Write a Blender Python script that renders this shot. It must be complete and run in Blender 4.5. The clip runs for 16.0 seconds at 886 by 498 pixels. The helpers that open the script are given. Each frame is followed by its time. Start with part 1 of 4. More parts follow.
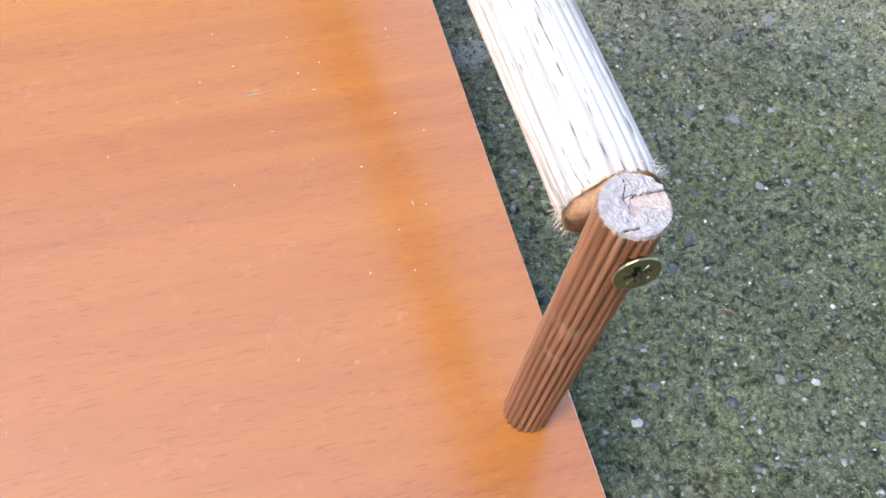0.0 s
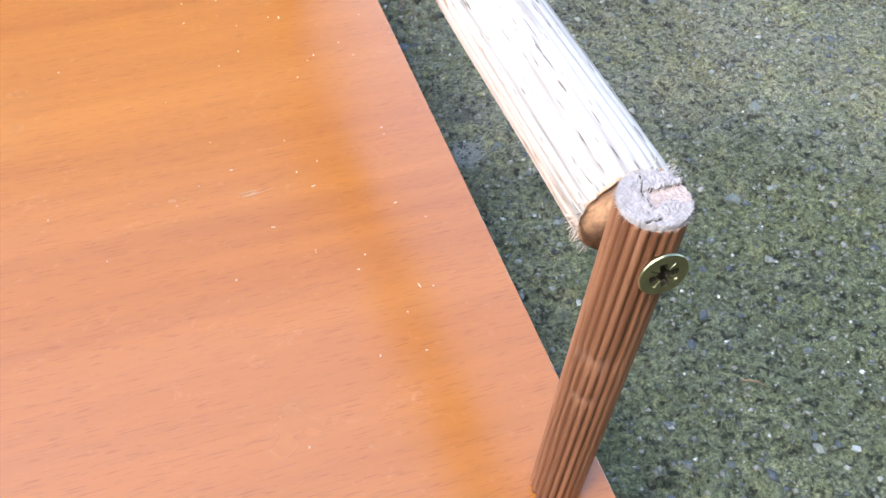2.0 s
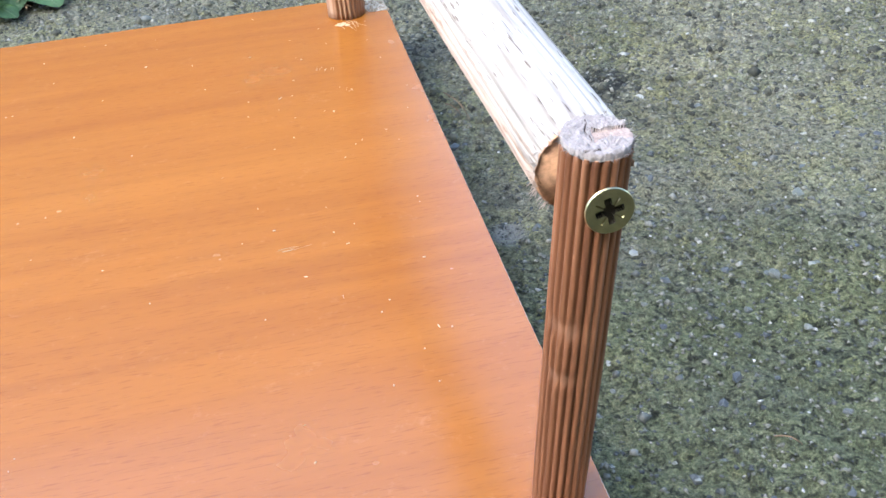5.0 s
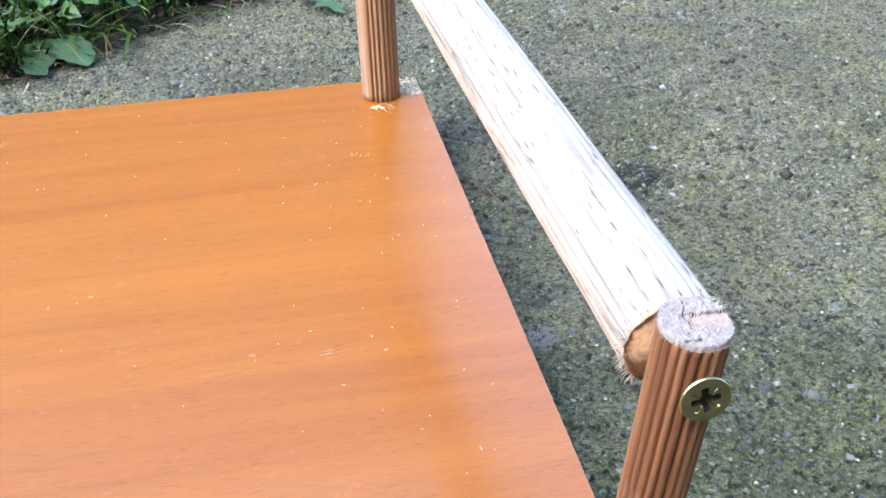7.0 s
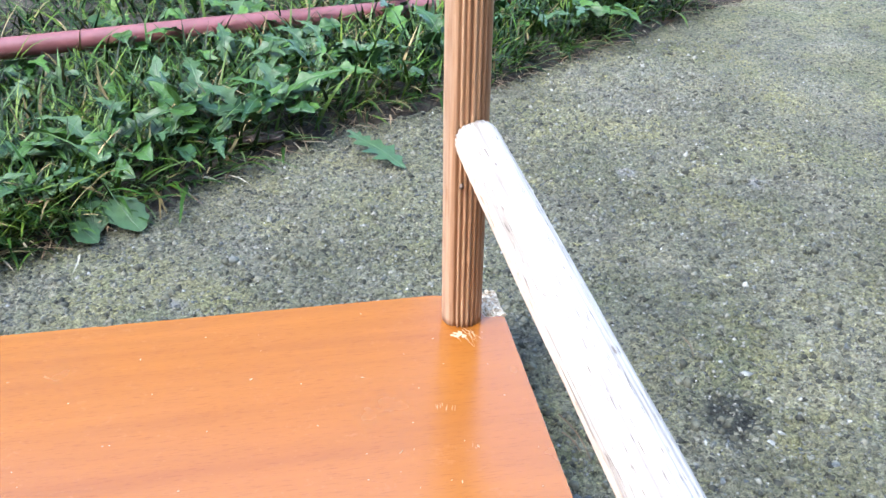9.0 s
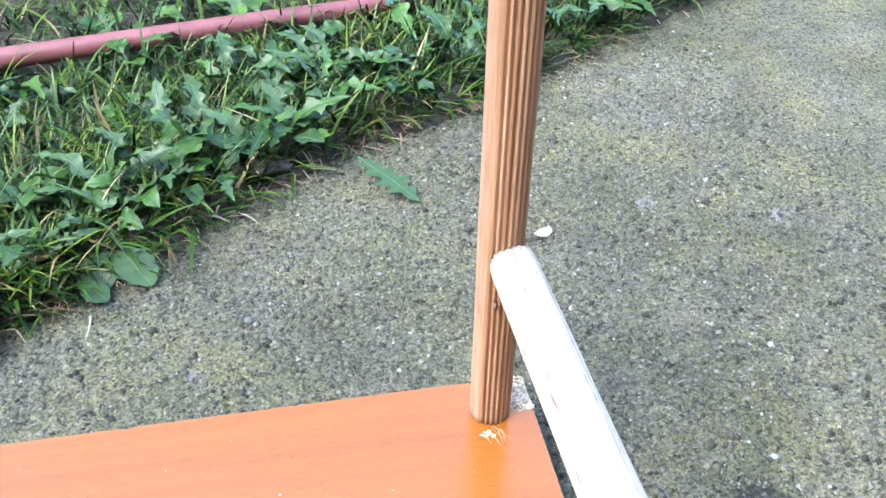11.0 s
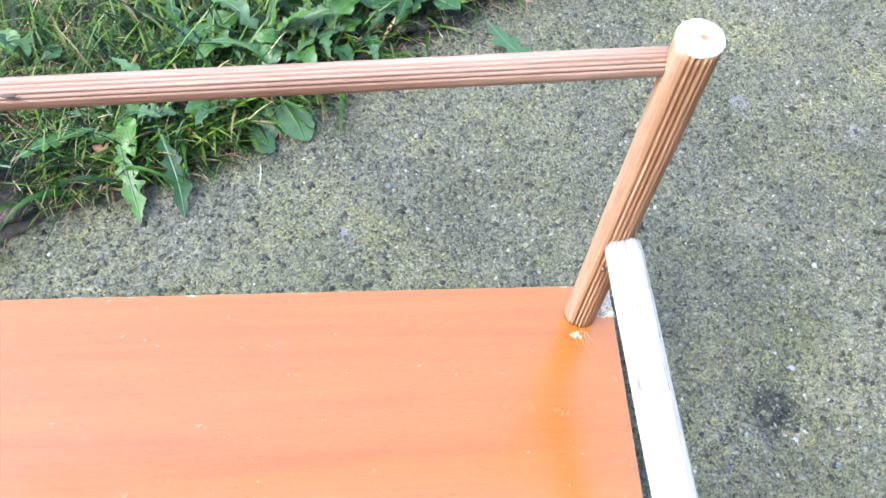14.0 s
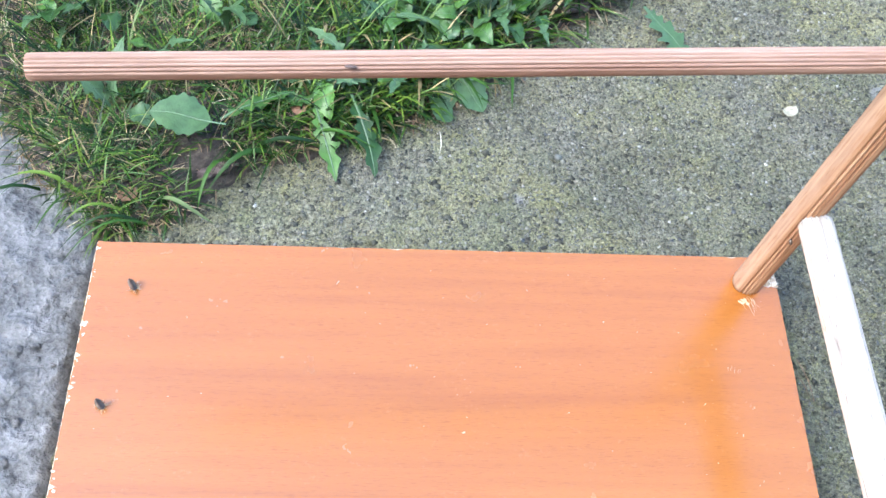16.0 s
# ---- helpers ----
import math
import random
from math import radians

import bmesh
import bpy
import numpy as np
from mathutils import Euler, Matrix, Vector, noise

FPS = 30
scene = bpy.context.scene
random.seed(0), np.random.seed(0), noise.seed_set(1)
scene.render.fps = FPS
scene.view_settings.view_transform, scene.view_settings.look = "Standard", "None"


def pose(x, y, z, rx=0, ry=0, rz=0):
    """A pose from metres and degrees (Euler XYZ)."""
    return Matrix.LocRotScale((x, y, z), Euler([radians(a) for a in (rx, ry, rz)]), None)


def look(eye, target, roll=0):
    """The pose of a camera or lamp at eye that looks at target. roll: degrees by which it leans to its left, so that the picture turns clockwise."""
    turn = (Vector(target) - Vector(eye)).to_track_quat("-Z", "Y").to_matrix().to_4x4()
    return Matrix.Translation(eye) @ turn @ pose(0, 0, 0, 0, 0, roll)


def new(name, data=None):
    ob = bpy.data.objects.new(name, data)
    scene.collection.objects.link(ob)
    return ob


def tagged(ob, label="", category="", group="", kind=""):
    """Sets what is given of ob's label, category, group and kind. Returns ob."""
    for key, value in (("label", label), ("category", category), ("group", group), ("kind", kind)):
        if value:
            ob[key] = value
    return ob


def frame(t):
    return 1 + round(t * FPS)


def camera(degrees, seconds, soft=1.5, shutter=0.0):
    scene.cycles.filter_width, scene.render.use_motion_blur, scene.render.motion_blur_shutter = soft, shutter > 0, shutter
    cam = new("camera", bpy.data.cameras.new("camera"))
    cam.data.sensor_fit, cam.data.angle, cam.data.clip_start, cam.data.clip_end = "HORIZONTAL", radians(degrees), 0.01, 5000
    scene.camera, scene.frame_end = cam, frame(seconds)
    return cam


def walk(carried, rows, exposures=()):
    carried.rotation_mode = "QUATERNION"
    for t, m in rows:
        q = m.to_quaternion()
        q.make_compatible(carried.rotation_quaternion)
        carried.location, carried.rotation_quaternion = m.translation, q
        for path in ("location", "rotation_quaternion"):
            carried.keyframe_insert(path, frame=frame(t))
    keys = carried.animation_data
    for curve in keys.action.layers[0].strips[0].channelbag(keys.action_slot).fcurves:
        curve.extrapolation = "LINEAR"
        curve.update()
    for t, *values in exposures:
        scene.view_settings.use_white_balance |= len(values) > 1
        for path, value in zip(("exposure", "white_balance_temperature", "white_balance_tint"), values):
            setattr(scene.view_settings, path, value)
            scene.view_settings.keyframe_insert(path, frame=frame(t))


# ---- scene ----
cam = camera(51.0, 16.0)
PATH = [
    (0, (-0.0527, -0.3940, 0.2511), (0.1283, 0.1137, -0.5912), 5.12),
    (0.5, (-0.0573, -0.3947, 0.2486), (0.1395, 0.1236, -0.5837), 5.05),
    (1, (-0.0603, -0.3954, 0.2457), (0.1542, 0.1465, -0.5669), 4.98),
    (1.5, (-0.0597, -0.4020, 0.2365), (0.1634, 0.1761, -0.5484), 3.10),
    (2, (-0.0590, -0.4081, 0.2308), (0.1614, 0.2360, -0.5017), 0.68),
    (2.5, (-0.0540, -0.4143, 0.2250), (0.1545, 0.2864, -0.4572), -2.57),
    (3, (-0.0501, -0.4207, 0.2172), (0.1465, 0.3143, -0.4318), -3.52),
    (3.2, (-0.0487, -0.4260, 0.2168), (0.1337, 0.3236, -0.4195), -3.23),
    (5.3, (-0.0458, -0.4484, 0.2067), (0.1018, 0.3521, -0.3742), -3.74),
    (5.5, (-0.0479, -0.4500, 0.2068), (0.1030, 0.3529, -0.3700), -2.83),
    (6, (-0.0501, -0.4493, 0.2069), (0.1013, 0.3595, -0.3613), -2.39),
    (6.5, (-0.0539, -0.4392, 0.2131), (0.1024, 0.3786, -0.3408), -1.78),
    (7, (-0.0571, -0.4269, 0.2225), (0.1096, 0.3932, -0.3249), -0.87),
    (7.5, (-0.0663, -0.4052, 0.2395), (0.1068, 0.4212, -0.2963), 0.31),
    (8, (-0.0679, -0.3823, 0.2559), (0.0989, 0.4454, -0.2798), 0.38),
    (8.5, (-0.0723, -0.3628, 0.2710), (0.0952, 0.4691, -0.2580), 0.77),
    (9, (-0.0777, -0.3457, 0.2898), (0.0860, 0.4890, -0.2359), 1.03),
    (9.5, (-0.0767, -0.3223, 0.3095), (0.0945, 0.5079, -0.2210), 1.60),
    (10, (-0.0777, -0.2971, 0.3275), (0.0906, 0.4930, -0.2619), 1.02),
    (10.2, (-0.0800, -0.2894, 0.3356), (0.0927, 0.4950, -0.2601), 1.44),
    (12.3, (-0.0907, -0.2782, 0.3960), (0.0539, 0.4367, -0.2881), 1.52),
    (12.5, (-0.0937, -0.2751, 0.4124), (0.0462, 0.4168, -0.2959), 1.80),
    (13, (-0.1011, -0.2661, 0.4547), (-0.0038, 0.3502, -0.3268), 0.84),
    (13.5, (-0.1177, -0.2588, 0.4914), (-0.0218, 0.3084, -0.3265), 4.81),
    (14, (-0.1321, -0.2538, 0.5159), (-0.0394, 0.2753, -0.3276), 7.26),
    (14.5, (-0.1532, -0.2652, 0.5349), (-0.0538, 0.2518, -0.3154), 9.27),
    (15, (-0.1846, -0.2743, 0.5476), (-0.0870, 0.2389, -0.3051), 9.03),
    (15.5, (-0.2152, -0.2809, 0.5529), (-0.1304, 0.2307, -0.3022), 8.66),
    (16, (-0.2415, -0.2816, 0.5511), (-0.1698, 0.2218, -0.3099), 8.41),
]
EXPOSURES = [(0, 2.68, 5900, 8), (3, 2.76, 5900, 8), (5.5, 2.75, 5850, 8), (8.5, 2.88, 5800, 8), (12.5, 3.12, 5740, 8), (14.5, 3.05, 5730, 8), (16, 2.96, 5730, 8)]
walk(cam, [(t, look(eye, target, roll)) for t, eye, target, roll in PATH], EXPOSURES)

# ---- world, sun, exposure ----
world = bpy.data.worlds.new("world")
scene.world = world
world.use_nodes = True
wn = world.node_tree
sky = wn.nodes.new("ShaderNodeTexSky")
sky.sky_type, sky.sun_disc = "NISHITA", False
sky.sun_elevation, sky.sun_rotation = radians(53), radians(-123)
sky.air_density, sky.dust_density, sky.ozone_density = 1.0, 2.0, 1.0
wn.nodes["Background"].inputs["Strength"].default_value = 0.15
wn.links.new(sky.outputs["Color"], wn.nodes["Background"].inputs["Color"])

sun_data = bpy.data.lights.new("sun", "SUN")
sun_data.energy, sun_data.angle, sun_data.color = 0.75, radians(36), (1.0, 0.96, 0.9)
sun = new("sun", sun_data)
sun.matrix_world = look((-2.7, -1.75, 4.3), (0, 0, 0))


# ---- material helpers ----
def material(name):
    m = bpy.data.materials.new(name)
    m.use_nodes = True
    return m, m.node_tree, m.node_tree.nodes["Principled BSDF"]


def node(nt, kind, **values):
    n = nt.nodes.new(kind)
    for key, value in values.items():
        n.inputs[key].default_value = value
    return n


def coords(nt, scale=(1, 1, 1), offset=None):
    tc = nt.nodes.new("ShaderNodeTexCoord")
    mp = nt.nodes.new("ShaderNodeMapping")
    mp.inputs["Scale"].default_value = scale
    nt.links.new(tc.outputs["Object"], mp.inputs["Vector"])
    if offset is not None:
        nt.links.new(offset, mp.inputs["Location"])
    return mp.outputs["Vector"]


def noise_tex(nt, vec, scale, detail=4.0, rough=0.6, distort=0.0):
    n = node(nt, "ShaderNodeTexNoise", Scale=scale, Detail=detail, Roughness=rough, Distortion=distort)
    nt.links.new(vec, n.inputs["Vector"])
    return n.outputs["Fac"]


def ramp(nt, fac, stops):
    r = nt.nodes.new("ShaderNodeValToRGB")
    while len(r.color_ramp.elements) < len(stops):
        r.color_ramp.elements.new(0.5)
    for e, (p, c) in zip(r.color_ramp.elements, stops):
        e.position = p
        e.color = (*c, 1) if len(c) == 3 else c
    nt.links.new(fac, r.inputs["Fac"])
    return r.outputs["Color"]


def mix(nt, fac, a, b, kind="MIX"):
    n = nt.nodes.new("ShaderNodeMix")
    n.data_type, n.blend_type = "RGBA", kind
    for value, sock in ((fac, 0), (a, 6), (b, 7)):
        if isinstance(value, (int, float)):
            n.inputs[sock].default_value = value
        elif isinstance(value, tuple):
            n.inputs[sock].default_value = (*value, 1)
        else:
            nt.links.new(value, n.inputs[sock])
    return n.outputs[2]


def bump(nt, bsdf, height, strength, distance, below=None):
    b = node(nt, "ShaderNodeBump", Strength=strength, Distance=distance)
    nt.links.new(height, b.inputs["Height"])
    if below is not None:
        nt.links.new(below, b.inputs["Normal"])
    nt.links.new(b.outputs["Normal"], bsdf.inputs["Normal"])
    return b.outputs["Normal"]


G3 = lambda v: (v, v, v)


def blotch(nt, vec, centre, size, field, top=1.0):
    """1 within an uneven spot round centre, falling to 0 outside."""
    d = nt.nodes.new("ShaderNodeVectorMath")
    d.operation = "DISTANCE"
    nt.links.new(vec, d.inputs[0])
    d.inputs[1].default_value = centre
    s = nt.nodes.new("ShaderNodeMath")
    s.operation = "DIVIDE"
    nt.links.new(d.outputs["Value"], s.inputs[0])
    s.inputs[1].default_value = size
    a = nt.nodes.new("ShaderNodeMath")
    a.operation = "ADD"
    nt.links.new(s.outputs[0], a.inputs[0])
    nt.links.new(field, a.inputs[1])
    return ramp(nt, a.outputs[0], [(0.72, G3(top)), (0.98, G3(0.0))])


def mossy_concrete():
    m, nt, bs = material("mossy_concrete")
    v = coords(nt)
    tiny = noise_tex(nt, v, 1500, 3, 0.7)
    fine = noise_tex(nt, v, 480, 6, 0.75)
    mid = noise_tex(nt, v, 110, 6, 0.7, 0.8)
    broad = noise_tex(nt, v, 11, 5, 0.65, 0.5)
    tint = noise_tex(nt, v, 17, 4, 0.6, 0.3)
    warp = nt.nodes.new("ShaderNodeVectorMath")
    warp.operation = "MULTIPLY_ADD"
    nz = node(nt, "ShaderNodeTexNoise", Scale=600.0, Detail=3.0)
    nt.links.new(v, nz.inputs["Vector"])
    nt.links.new(nz.outputs["Color"], warp.inputs[0])
    warp.inputs[1].default_value = (0.0035, 0.0035, 0.0035)
    nt.links.new(v, warp.inputs[2])
    cells = node(nt, "ShaderNodeTexVoronoi", Scale=420.0)
    nt.links.new(warp.outputs[0], cells.inputs["Vector"])
    sep = nt.nodes.new("ShaderNodeSeparateColor")
    nt.links.new(cells.outputs["Color"], sep.inputs["Color"])
    grit = ramp(nt, sep.outputs["Red"], [(0, (0.034, 0.035, 0.037)), (0.5, (0.12, 0.115, 0.096)), (0.88, (0.2, 0.192, 0.165)), (1, (0.34, 0.33, 0.3))])
    cement = ramp(nt, fine, [(0.34, (0.045, 0.042, 0.034)), (0.5, (0.205, 0.192, 0.152)), (0.68, (0.42, 0.395, 0.325))])
    base = mix(nt, 0.38, cement, grit)
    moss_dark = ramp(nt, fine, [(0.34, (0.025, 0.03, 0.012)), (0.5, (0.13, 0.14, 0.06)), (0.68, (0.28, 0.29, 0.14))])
    moss_gold = ramp(nt, fine, [(0.34, (0.04, 0.038, 0.013)), (0.5, (0.215, 0.205, 0.078)), (0.68, (0.41, 0.39, 0.17))])
    moss = mix(nt, ramp(nt, tint, [(0.42, G3(0.0)), (0.62, G3(0.95))]), moss_dark, moss_gold)
    patch = noise_tex(nt, v, 38, 7, 0.72, 0.6)
    field = mix(nt, 0.5, mix(nt, 0.5, mid, patch), broad)
    where = ramp(nt, field, [(0.4, G3(0.15)), (0.58, G3(0.75))])
    col = mix(nt, where, base, moss)
    # ragged crusts of lichen, and grey worn spots without any
    crust = mix(nt, 0.4, noise_tex(nt, v, 52, 8, 0.75, 1.2), fine)
    col = mix(nt, ramp(nt, crust, [(0.555, G3(0.0)), (0.61, G3(0.8))]), col, moss_gold)
    worn = mix(nt, 0.3, noise_tex(nt, v, 21, 7, 0.7, 0.9), mid)
    col = mix(nt, ramp(nt, worn, [(0.36, G3(0.75)), (0.44, G3(0.0))]), col, (0.075, 0.073, 0.064))
    for spot, size in (((0.156, 0.196, 0), 0.02), ((-0.139, 0.083, 0), 0.013), ((0.239, 0.166, 0), 0.018), ((0.035, -0.16, 0), 0.02)):
        col = mix(nt, blotch(nt, v, spot, size, mix(nt, 0.5, mid, fine), 0.6), col, (0.3, 0.295, 0.29))
    moss_deep_shade = ramp(nt, fine, [(0.34, (0.014, 0.02, 0.008)), (0.5, (0.085, 0.104, 0.042)), (0.68, (0.2, 0.225, 0.1))])
    # deep moss plus painted shade round the board's front; an oily stain farther on
    col = mix(nt, blotch(nt, v, (0.12, -0.31, 0), 0.34, mid, 0.62), col, moss_deep_shade)
    col = mix(nt, blotch(nt, v, (0.118, -0.05, 0), 0.05, mix(nt, 0.5, mid, fine), 0.85), col, (0.024, 0.026, 0.025))
    damp = ramp(nt, noise_tex(nt, v, 8, 6, 0.7, 0.6), [(0.34, G3(0.6)), (0.62, G3(1.14))])
    col = mix(nt, 0.75, col, damp, "MULTIPLY")
    col = mix(nt, 0.7, col, ramp(nt, tiny, [(0.3, G3(0.6)), (0.7, G3(1.95))]), "MULTIPLY")
    # shade in pits and holes is put into the colour, besides the relief
    pit_shade = noise_tex(nt, v, 330, 3, 0.6, 0.6)
    col = mix(nt, 1.0, col, ramp(nt, pit_shade, [(0.36, G3(0.25)), (0.46, G3(1.0))]), "MULTIPLY")
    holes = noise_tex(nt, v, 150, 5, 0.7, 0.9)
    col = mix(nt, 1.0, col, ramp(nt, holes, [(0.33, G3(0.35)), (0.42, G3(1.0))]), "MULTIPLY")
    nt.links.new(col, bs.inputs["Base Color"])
    bs.inputs["Roughness"].default_value = 0.9
    bs.inputs["Specular IOR Level"].default_value = 0.25
    b1 = bump(nt, bs, mix(nt, 0.5, mid, holes), 1.0, 0.009)
    b2 = bump(nt, bs, fine, 1.0, 0.0034, b1)
    bump(nt, bs, tiny, 0.8, 0.0009, b2)
    return m


def pale_cement():
    m, nt, bs = material("pale_cement")
    v = coords(nt)
    fine, mid = noise_tex(nt, v, 260, 5, 0.7), noise_tex(nt, v, 45, 4, 0.6)
    col = ramp(nt, mix(nt, 0.5, fine, mid), [(0.36, (0.04, 0.04, 0.037)), (0.44, (0.095, 0.094, 0.088)), (0.54, (0.16, 0.158, 0.15)), (0.64, (0.25, 0.247, 0.238))])
    nt.links.new(col, bs.inputs["Base Color"])
    bs.inputs["Roughness"].default_value = 0.75
    b1 = bump(nt, bs, mid, 1.0, 0.012)
    bump(nt, bs, fine, 1.0, 0.004, b1)
    return m


def island_colours(name, stops, rough=0.6, by_object=False, grain=0.0, spec=0.5):
    m, nt, bs = material(name)
    if by_object:
        r = nt.nodes.new("ShaderNodeObjectInfo").outputs["Random"]
    else:
        r = nt.nodes.new("ShaderNodeNewGeometry").outputs["Random Per Island"]
    col = ramp(nt, r, stops)
    if grain:
        g = noise_tex(nt, coords(nt), grain, 4, 0.65)
        col = mix(nt, 0.8, col, ramp(nt, g, [(0.3, G3(0.6)), (0.7, G3(1.25))]), "MULTIPLY")
        bump(nt, bs, g, 0.4, 0.0008)
    nt.links.new(col, bs.inputs["Base Color"])
    bs.inputs["Roughness"].default_value = rough
    bs.inputs["Specular IOR Level"].default_value = spec
    return m


def soil():
    m, nt, bs = material("soil")
    v = coords(nt)
    f = noise_tex(nt, v, 180, 6, 0.7)
    nt.links.new(ramp(nt, f, [(0.3, (0.012, 0.01, 0.008)), (0.55, (0.045, 0.035, 0.025)), (0.75, (0.1, 0.085, 0.06))]), bs.inputs["Base Color"])
    bs.inputs["Roughness"].default_value = 0.95
    bump(nt, bs, f, 1.0, 0.004)
    return m


def varnished_veneer():
    """Reddish orange veneer with fine dark pores along x, under a soft gloss varnish."""
    m, nt, bs = material("varnished_veneer")
    grain = noise_tex(nt, coords(nt, (6, 150, 150)), 1.0, 5, 0.6, 0.4)
    bands = noise_tex(nt, coords(nt, (1.6, 26, 26)), 1.0, 4, 0.55, 0.8)
    pores = noise_tex(nt, coords(nt, (170, 2300, 900)), 1.0, 2, 0.5)
    blot = noise_tex(nt, coords(nt), 30, 4, 0.6)
    col = ramp(nt, bands, [(0.28, (0.225, 0.072, 0.0095)), (0.45, (0.255, 0.086, 0.011)), (0.75, (0.275, 0.097, 0.013))])
    streaks = noise_tex(nt, coords(nt, (2.5, 48, 48)), 1.0, 5, 0.65, 1.1)
    col = mix(nt, 0.55, col, ramp(nt, streaks, [(0.34, (0.94, 0.9, 0.86)), (0.5, G3(1.0)), (0.7, (1.02, 1.03, 1.04))]), "MULTIPLY")
    col = mix(nt, 0.45, col, ramp(nt, grain, [(0.35, (0.88, 0.84, 0.8)), (0.65, G3(1.06))]), "MULTIPLY")
    col = mix(nt, 0.55, col, ramp(nt, pores, [(0.3, (0.66, 0.5, 0.36)), (0.42, G3(1.0))]), "MULTIPLY")
    # dusty smears and rubbed places
    dust = mix(nt, 0.45, noise_tex(nt, coords(nt, (1, 1.8, 1)), 55, 6, 0.75, 1.5), noise_tex(nt, coords(nt), 420, 4, 0.7))
    col = mix(nt, ramp(nt, dust, [(0.56, G3(0.0)), (0.72, G3(0.2))]), col, (0.45, 0.24, 0.11))
    nt.links.new(col, bs.inputs["Base Color"])
    bs.inputs["Specular IOR Level"].default_value = 0.8
    nt.links.new(ramp(nt, blot, [(0.3, G3(0.2)), (0.7, G3(0.28))]), bs.inputs["Roughness"])
    b1 = bump(nt, bs, pores, 0.015, 0.0004)
    bump(nt, bs, noise_tex(nt, coords(nt), 22, 2, 0.5), 0.05, 0.004, b1)
    return m


def dowel_wood(name, dark, midc, light, streak=260.0, pores=0.0, rough=0.6, worn=(), bare=None):
    """Wood whose grain runs along the part's own z axis."""
    m, nt, bs = material(name)
    rnd = nt.nodes.new("ShaderNodeObjectInfo").outputs["Random"]
    g1 = noise_tex(nt, coords(nt, (streak, streak, streak * 0.025), rnd), 1.0, 5, 0.6, 0.3)
    g2 = noise_tex(nt, coords(nt, (900, 900, 45)), 1.0, 3, 0.6)
    col = ramp(nt, g1, [(0.3, dark), (0.5, midc), (0.7, light)])
    col = mix(nt, 0.6, col, ramp(nt, g2, [(0.3, (0.7, 0.64, 0.58)), (0.6, G3(1.1))]), "MULTIPLY")
    if pores:
        p = noise_tex(nt, coords(nt, (1900, 1900, 150)), 1.0, 1, 0.4)
        col = mix(nt, pores, col, ramp(nt, p, [(0.27, (0.34, 0.29, 0.25)), (0.35, G3(1.0))]), "MULTIPLY")
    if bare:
        # the flank towards way is mixed to a peach tone with brown specks
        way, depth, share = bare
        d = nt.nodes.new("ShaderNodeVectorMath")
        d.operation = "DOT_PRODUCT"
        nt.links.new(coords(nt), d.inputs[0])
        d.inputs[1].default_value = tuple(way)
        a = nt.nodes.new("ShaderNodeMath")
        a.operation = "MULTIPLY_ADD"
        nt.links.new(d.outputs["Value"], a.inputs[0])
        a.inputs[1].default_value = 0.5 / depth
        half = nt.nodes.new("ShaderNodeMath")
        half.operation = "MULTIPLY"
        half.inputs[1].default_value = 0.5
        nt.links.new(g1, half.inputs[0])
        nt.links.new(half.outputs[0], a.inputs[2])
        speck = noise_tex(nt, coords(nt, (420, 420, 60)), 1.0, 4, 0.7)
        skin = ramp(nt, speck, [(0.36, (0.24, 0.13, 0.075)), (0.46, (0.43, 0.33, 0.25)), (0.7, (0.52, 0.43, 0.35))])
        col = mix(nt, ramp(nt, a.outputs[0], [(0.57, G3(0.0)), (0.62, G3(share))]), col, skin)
    for spot, size in worn:
        col = mix(nt, blotch(nt, coords(nt, (1, 1, 1.6)), (spot[0], spot[1], spot[2] * 1.6), size, g2, 0.12), col, tuple(0.55 * a + 0.45 * b for a, b in zip(light, (0.6, 0.46, 0.34))))
    nt.links.new(col, bs.inputs["Base Color"])
    bs.inputs["Roughness"].default_value = rough
    bs.inputs["Specular IOR Level"].default_value = 0.3
    bump(nt, bs, g2, 0.35, 0.0004)
    return m


def plain(name, col, rough=0.5, metal=0.0, grain=0.0, amount=0.35, bumpy=0.0005):
    m, nt, bs = material(name)
    bs.inputs["Roughness"].default_value = rough
    bs.inputs["Metallic"].default_value = metal
    bs.inputs["Base Color"].default_value = (*col, 1)
    if grain:
        g = noise_tex(nt, coords(nt), grain, 5, 0.65)
        lo, hi = tuple(c * (1 - amount) for c in col), tuple(min(1, c * (1 + amount)) for c in col)
        nt.links.new(ramp(nt, g, [(0.3, lo), (0.7, hi)]), bs.inputs["Base Color"])
        bump(nt, bs, g, 0.5, bumpy)
    return m


def leaf_green(name, a, b):
    m, nt, bs = material(name)
    rnd = nt.nodes.new("ShaderNodeObjectInfo").outputs["Random"]
    g = noise_tex(nt, coords(nt), 160, 4, 0.6)
    col = mix(nt, 0.7, ramp(nt, rnd, [(0, a), (1, b)]), ramp(nt, g, [(0.3, G3(0.65)), (0.7, G3(1.3))]), "MULTIPLY")
    nt.links.new(col, bs.inputs["Base Color"])
    bs.inputs["Roughness"].default_value = 0.42
    bs.inputs["Specular IOR Level"].default_value = 0.33
    bump(nt, bs, g, 0.5, 0.0012)
    return m


